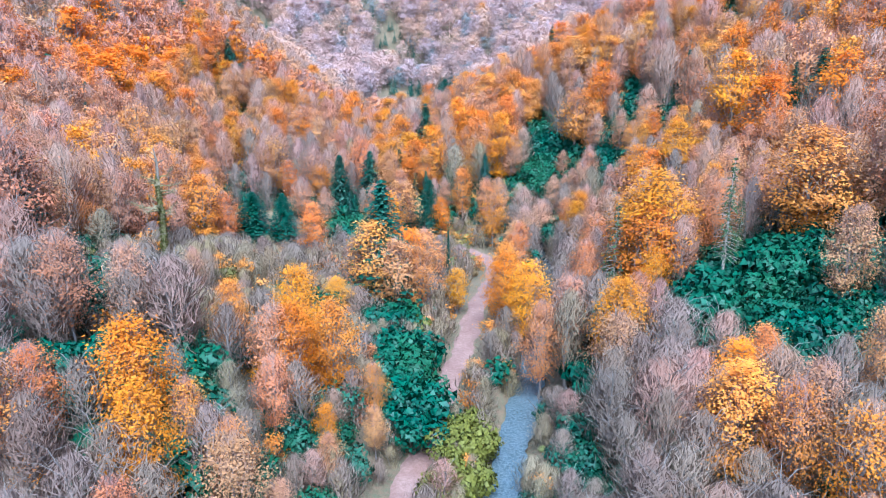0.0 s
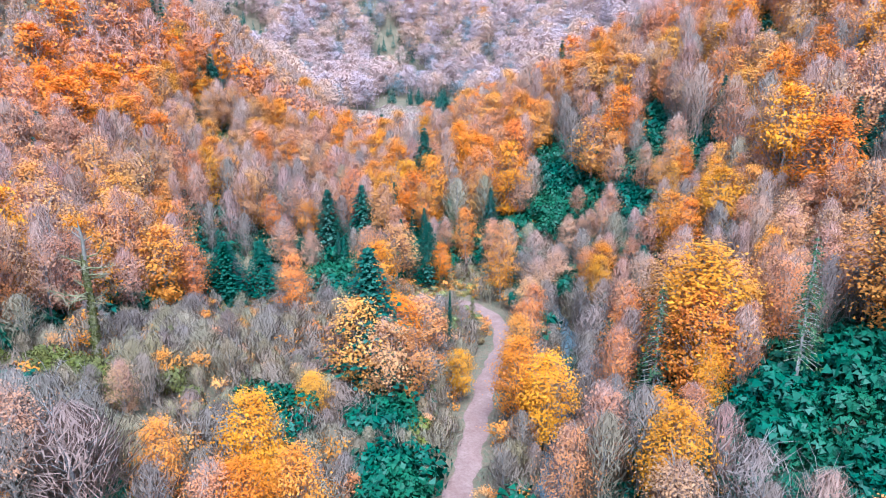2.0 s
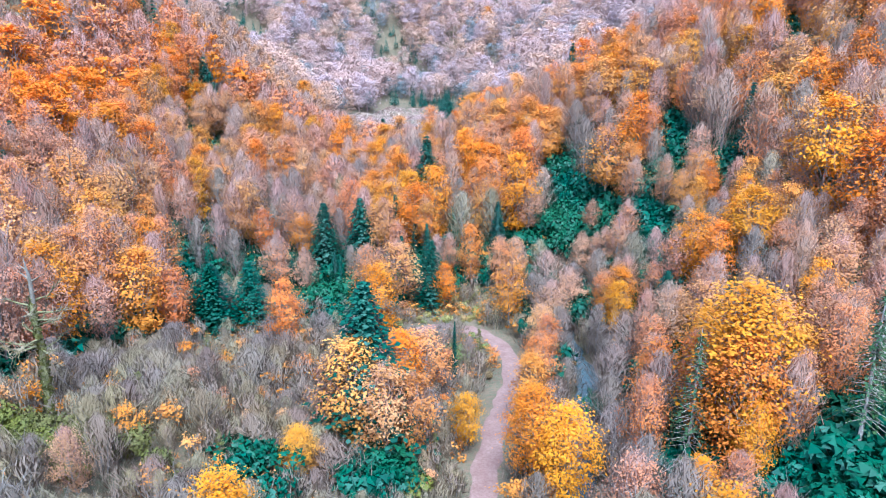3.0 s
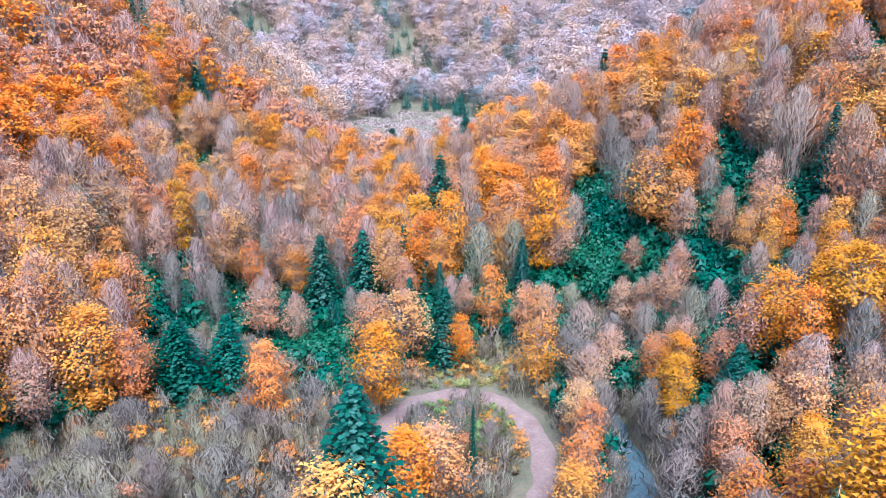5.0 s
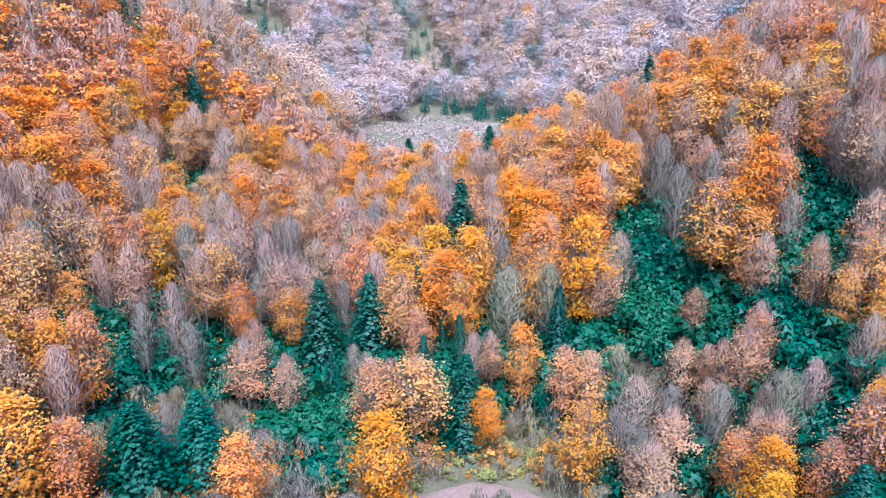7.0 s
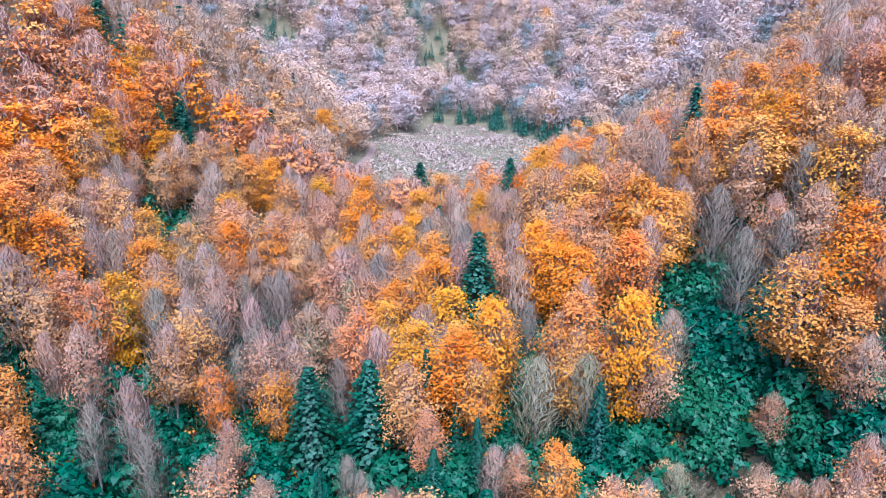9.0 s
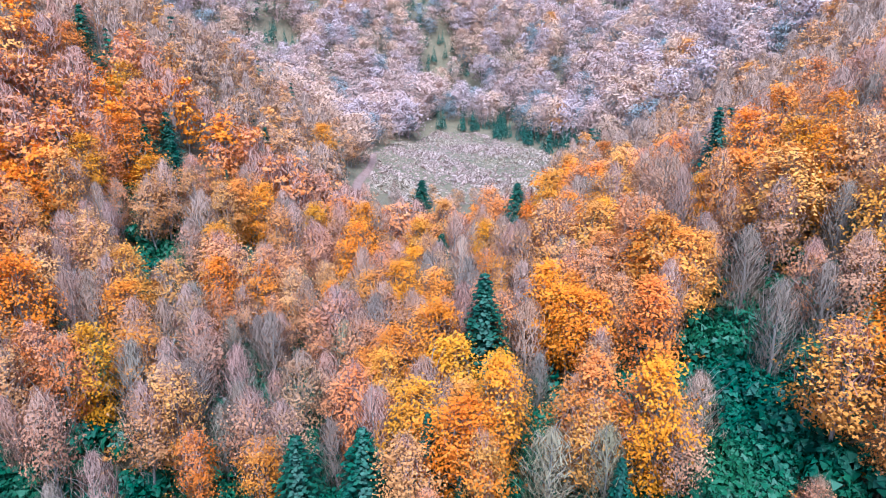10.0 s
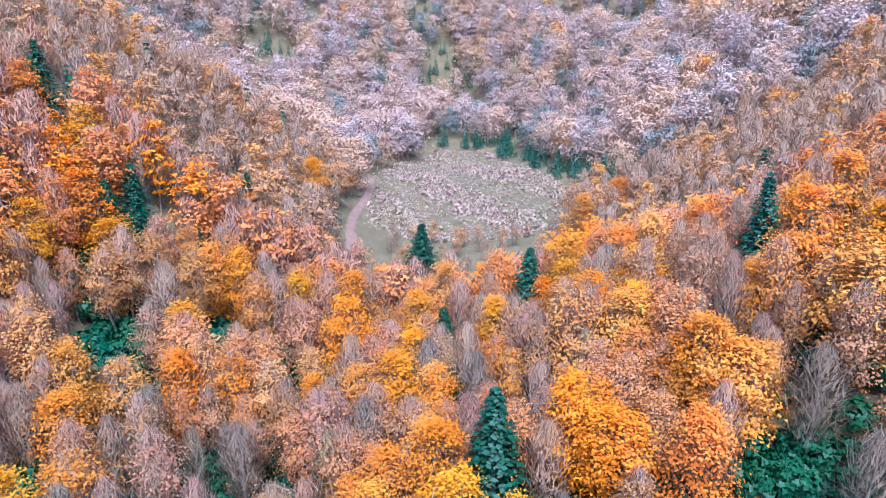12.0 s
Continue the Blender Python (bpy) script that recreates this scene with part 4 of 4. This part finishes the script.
random.seed(11)
rng = np.random.default_rng(21)
thin = Joined()                    # woods that continue the slopes
step, y0, row = 5.2, 42.0, 0
while y0 < 340:
    half = min(46 + 0.66 * y0, 132)
    step = 5.2 if y0 < 200 else 6.6
    x0 = -half - 4
    while x0 < half:
        x = x0 + (row % 2) * step * 0.5 + random.uniform(-0.36, 0.36) * step
        y = y0 + random.uniform(-0.36, 0.36) * step
        slope = abs(x - 4) > 62 or y > 215
        x0 += 6.6 if abs(x0) > 62 else step
        if not clear(x, y, 5.2) or not free(x, y) or meadow(x, y)[0]:
            continue
        what = zone_at(x, y)
        kind = pick(what, random.random())
        if kind == "none" or (what in ("left", "right", "fir", "grey") and random.random() < (0.20 if 150 < y < 245 else 0.10)):
            continue
        near = abs(x) < LAND_X and y < LAND_Y
        s = random.uniform(*SIZE[kind]) * (0.62 if what == "floor" and kind in ("bare", "rust", "pale", "ivy") else 1.0)
        if y < 150 and not clear(x, y, 11):
            s *= 0.62
        s *= 1.45 if slope and KINDS[kind][2] in ("tree", "conifer") else 1.0
        if near and COUNT.get(kind, 0) < 290:
            plant(kind, x, y, s, 0, wide=random.uniform(0.85, 1.15) * (1.4 if what in ("floor", "grove", "stream") and kind in ("bare", "pale", "rose", "scrub", "palescrub") else 0.9), lean=random.uniform(-3, 3))
        else:
            thin.plant(kind, x, y, gz(x, y), s, 1 if near or y < 270 else 2, rng)
    y0 += step * 0.87
    row += 1
tagged(thin.build("hillside_woods"), "autumn woods of copper, orange and bare trees on slopes", "woods", kind="stuff")

# evergreen and withered undergrowth between the trees
under = Joined()
UNDER = {"left": (("laurel", 0.62), ("rustscrub", 0.12)), "right": (("laurel", 0.70), ("rustscrub", 0.10)), "spur": (("laurel", 0.36), ("rustscrub", 0.15)),
         "floor": (("scrub", 0.40), ("palescrub", 0.36), ("rustscrub", 0.09), ("bramble", 0.06), ("goldscrub", 0.03)), "stream": (("scrub", 0.30), ("palescrub", 0.2), ("bramble", 0.15), ("laurel", 0.06)),
         "glade": (("bramble", 0.75), ("rustscrub", 0.1)), "grove": (("laurel", 0.34), ("scrub", 0.3), ("rustscrub", 0.12)), "gold": (("goldscrub", 0.4), ("rustscrub", 0.3)), "orange": (("rustscrub", 0.3), ("laurel", 0.12)), "green": (("laurel", 0.97),),
         "grey": (("laurel", 0.75), ("rustscrub", 0.2)), "olive": (("olive", 0.75), ("palescrub", 0.15)), "fir": (("laurel", 0.68), ("rustscrub", 0.1))}
random.seed(12)
step, y0, row = 3.3, 42.0, 0
while y0 < 305:
    half = min(40 + 0.62 * y0, 120)
    x0 = -half
    while x0 < half:
        x = x0 + (row % 2) * step * 0.5 + random.uniform(-0.4, 0.4) * step
        y = y0 + random.uniform(-0.4, 0.4) * step
        x0 += step
        u, total = random.random(), 0
        if not clear(x, y, 3.6):
            continue
        for kind, w in UNDER[zone_at(x, y)]:
            total += w
            if u < total:
                s = random.uniform(*SIZE[kind]) * (0.85 if kind != "laurel" else 1.0)
                if COUNT.get(kind, 0) < 260 and y < 190:
                    plant(kind, x, y, s, 0 if y < 110 else 1)
                else:
                    under.plant(kind, x, y, gz(x, y), s, 2, rng)
                if kind in ("scrub", "palescrub", "olive") and random.random() < 0.6:
                    dx, dy = random.uniform(-1.4, 1.4), random.uniform(-1.4, 1.4)
                    if clear(x + dx, y + dy, 2.9):
                        under.plant(random.choice(("palescrub", "scrub", "palescrub", "rustscrub")) if kind != "olive" else "olive", x + dx, y + dy, gz(x + dx, y + dy), s * random.uniform(0.6, 1.0), 1 if y < 125 else 2, rng)
                break
    y0 += step * 0.87
    row += 1
for x, y in THICKETS:
    for _ in range(6):
        dx, dy = random.uniform(-4, 4), random.uniform(-5, 4)
        under.plant("laurel", x + dx, y + dy, gz(x + dx, y + dy), random.uniform(1.4, 2.5), 1, rng)
for cx, cy, rx, ry in ((0, 170, 10, 9), (-2, 189, 11, 6), (6, 196, 8, 6), (-6, 160, 5, 8)):
    for _ in range(110):
        x, y = cx + random.uniform(-rx, rx), cy + random.uniform(-ry, ry)
        if clear(x, y, 2.6):
            under.plant(random.choice(("bramble", "bramble", "bramble", "palescrub", "rustscrub")), x, y, gz(x, y), random.uniform(0.25, 0.6), 2, rng)
for cx, cy in ((3, 78), (0.5, 73), (4.5, 85), (3, 68), (-68, 104), (-72, 117), (-22, 82), (-5, 117)):
    for _ in range(7):
        x, y = cx + random.uniform(-2.5, 2.5), cy + random.uniform(-4, 4)
        if clear(x, y, 2.4):
            under.plant("olive", x, y, gz(x, y), random.uniform(0.8, 1.5), 1, rng)
tagged(under.build("undergrowth"), "dark evergreen and withered undergrowth below the trees", "undergrowth", kind="stuff")

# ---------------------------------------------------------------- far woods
# the first four have haze painted into their colour, used beyond y 480
FAR_MATS = (M_HAZEROSE, M_HAZECOPPER, M_HAZERUST, M_HAZEGREY, M_ORANGE, M_GOLD, M_NEEDLE)
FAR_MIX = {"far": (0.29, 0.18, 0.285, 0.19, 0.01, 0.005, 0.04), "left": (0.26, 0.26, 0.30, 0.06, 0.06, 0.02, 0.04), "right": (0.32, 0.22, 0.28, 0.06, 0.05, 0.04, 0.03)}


def far_crown(rng, conic, n, size):
    """A far-off tree: a lumpy dome or a cone of leaf clumps over a stem."""
    g = Geo()
    if conic:
        t = rng.uniform(0, 1, n) ** 0.7
        a = rng.uniform(0, 6.28, n)
        r = 2.7 * t + 0.1
        c = np.stack([np.cos(a) * r, np.sin(a) * r, 15 * (1 - 0.92 * t)], 1)
        nrm = np.stack([np.cos(a), np.sin(a), np.full(n, 0.8)], 1)
        g.leaves(c, size * (0.5 + 0.7 * t), nrm, rng, 0, 0.8, soft=nrm)
    else:
        leaf_layers(rng, g, 18, rng.uniform(5.4, 6.4), 0.04, n // 9, 9, size, rise=0.75, shell=0.62)
        broom(rng, g, 18.5, 5.8, 0.10, n // 3, 0.26, rise=0.6, shell=0.6)
    g.tube([[0, 0, -0.5], [0, 0, 9]], [0.25, 0.1], 3)
    return (*g.arrays()[:2], g.normals())


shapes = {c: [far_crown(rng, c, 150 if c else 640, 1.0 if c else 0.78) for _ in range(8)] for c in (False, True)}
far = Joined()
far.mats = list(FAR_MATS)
weights = {k: np.cumsum(w) for k, w in FAR_MIX.items()}
y = 60.0
while y < 950:
    sp = 9.4 if y < 480 else 13.4
    half = min(24 + 0.66 * y, 480)
    xs = np.arange(-half, half, sp) if y < 480 else np.arange(-0.68 * (y - 150) - 30, 0.63 * (y - 150) + 30, sp)
    xs = xs + rng.uniform(-0.4, 0.4, len(xs)) * sp
    ys = y + rng.uniform(-0.4, 0.4, len(xs)) * sp
    zs = ground_height(xs, ys)
    inside, beside = meadow(xs, ys)
    inside = inside | (line_distance(FARTRACK, xs - 2, ys - 8) < 8)
    hollow = np.sin(xs / 27 + ys / 60)
    for px, py_, pz, on, side, low in zip(xs, ys, zs, inside, beside, hollow):
        if on or (py_ < 342 and abs(px) < min(46 + 0.66 * py_, 132)) or not free(px, py_):
            continue
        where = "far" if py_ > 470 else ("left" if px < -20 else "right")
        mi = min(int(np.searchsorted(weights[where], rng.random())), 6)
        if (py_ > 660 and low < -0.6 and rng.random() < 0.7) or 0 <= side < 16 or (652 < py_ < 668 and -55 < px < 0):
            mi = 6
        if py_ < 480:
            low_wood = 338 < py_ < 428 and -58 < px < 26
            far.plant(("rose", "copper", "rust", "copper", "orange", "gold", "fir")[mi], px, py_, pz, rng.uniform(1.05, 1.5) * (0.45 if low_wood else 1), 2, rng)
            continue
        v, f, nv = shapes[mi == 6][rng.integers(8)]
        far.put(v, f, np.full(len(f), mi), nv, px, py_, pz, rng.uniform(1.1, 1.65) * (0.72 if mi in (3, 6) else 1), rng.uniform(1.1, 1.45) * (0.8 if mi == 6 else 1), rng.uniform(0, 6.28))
    y += sp * 0.9
for _ in range(420):                # firs along the back of the meadow
    px, py_ = rng.uniform(-60, 60), rng.uniform(470, 685)
    side = meadow(px, py_)[1]
    if 1 <= side < 22 or (655 < py_ < 680 and -55 < px < 0):
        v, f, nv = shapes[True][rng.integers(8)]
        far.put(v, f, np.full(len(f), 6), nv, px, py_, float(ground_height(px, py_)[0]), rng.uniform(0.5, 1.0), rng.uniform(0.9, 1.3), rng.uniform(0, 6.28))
tagged(far.build("far_woods"), "distant autumn woods of haze-tinted rose and copper, and dark green", "woods", kind="stuff")

# ---------------------------------------------------------------- the dry meadow
n = 5200
mx, my = rng.uniform(-85, 42, n), rng.uniform(425, 655, n)
keep = meadow(mx, my)[0] & (line_distance(FARTRACK, mx, my) > 3.0)
mx, my = mx[keep], my[keep]
g = Geo()
per = 26
size = rng.uniform(0.6, 1.5, len(mx)) * (0.55 + 0.45 * (np.sin(mx / 9 + my / 14) > -0.3))
foot = np.repeat(np.stack([mx, my, ground_height(mx, my)], 1), per, axis=0)
size = np.repeat(size, per)[:, None]
d = unit(rng.normal(size=foot.shape) + np.array([0, 0, 0.9])) * np.array([1, 1, 0.8])
d[:, 2] = np.abs(d[:, 2])
tip = foot + d * size * 1.9 * rng.uniform(0.7, 1.1, (len(foot), 1))
g.slivers(foot + (tip - foot) * 0.25 + rng.normal(0, 0.15, foot.shape), tip, 0.55 * size[:, 0], rng, 0, d + np.array([0, 0, 0.5]))
meadow_ob = new("meadow_scrub", g.mesh("meadow_scrub", (M_MEADOW,)))
tagged(meadow_ob, "low dry grey-pink scrub covering a hill meadow", "scrub", kind="stuff")
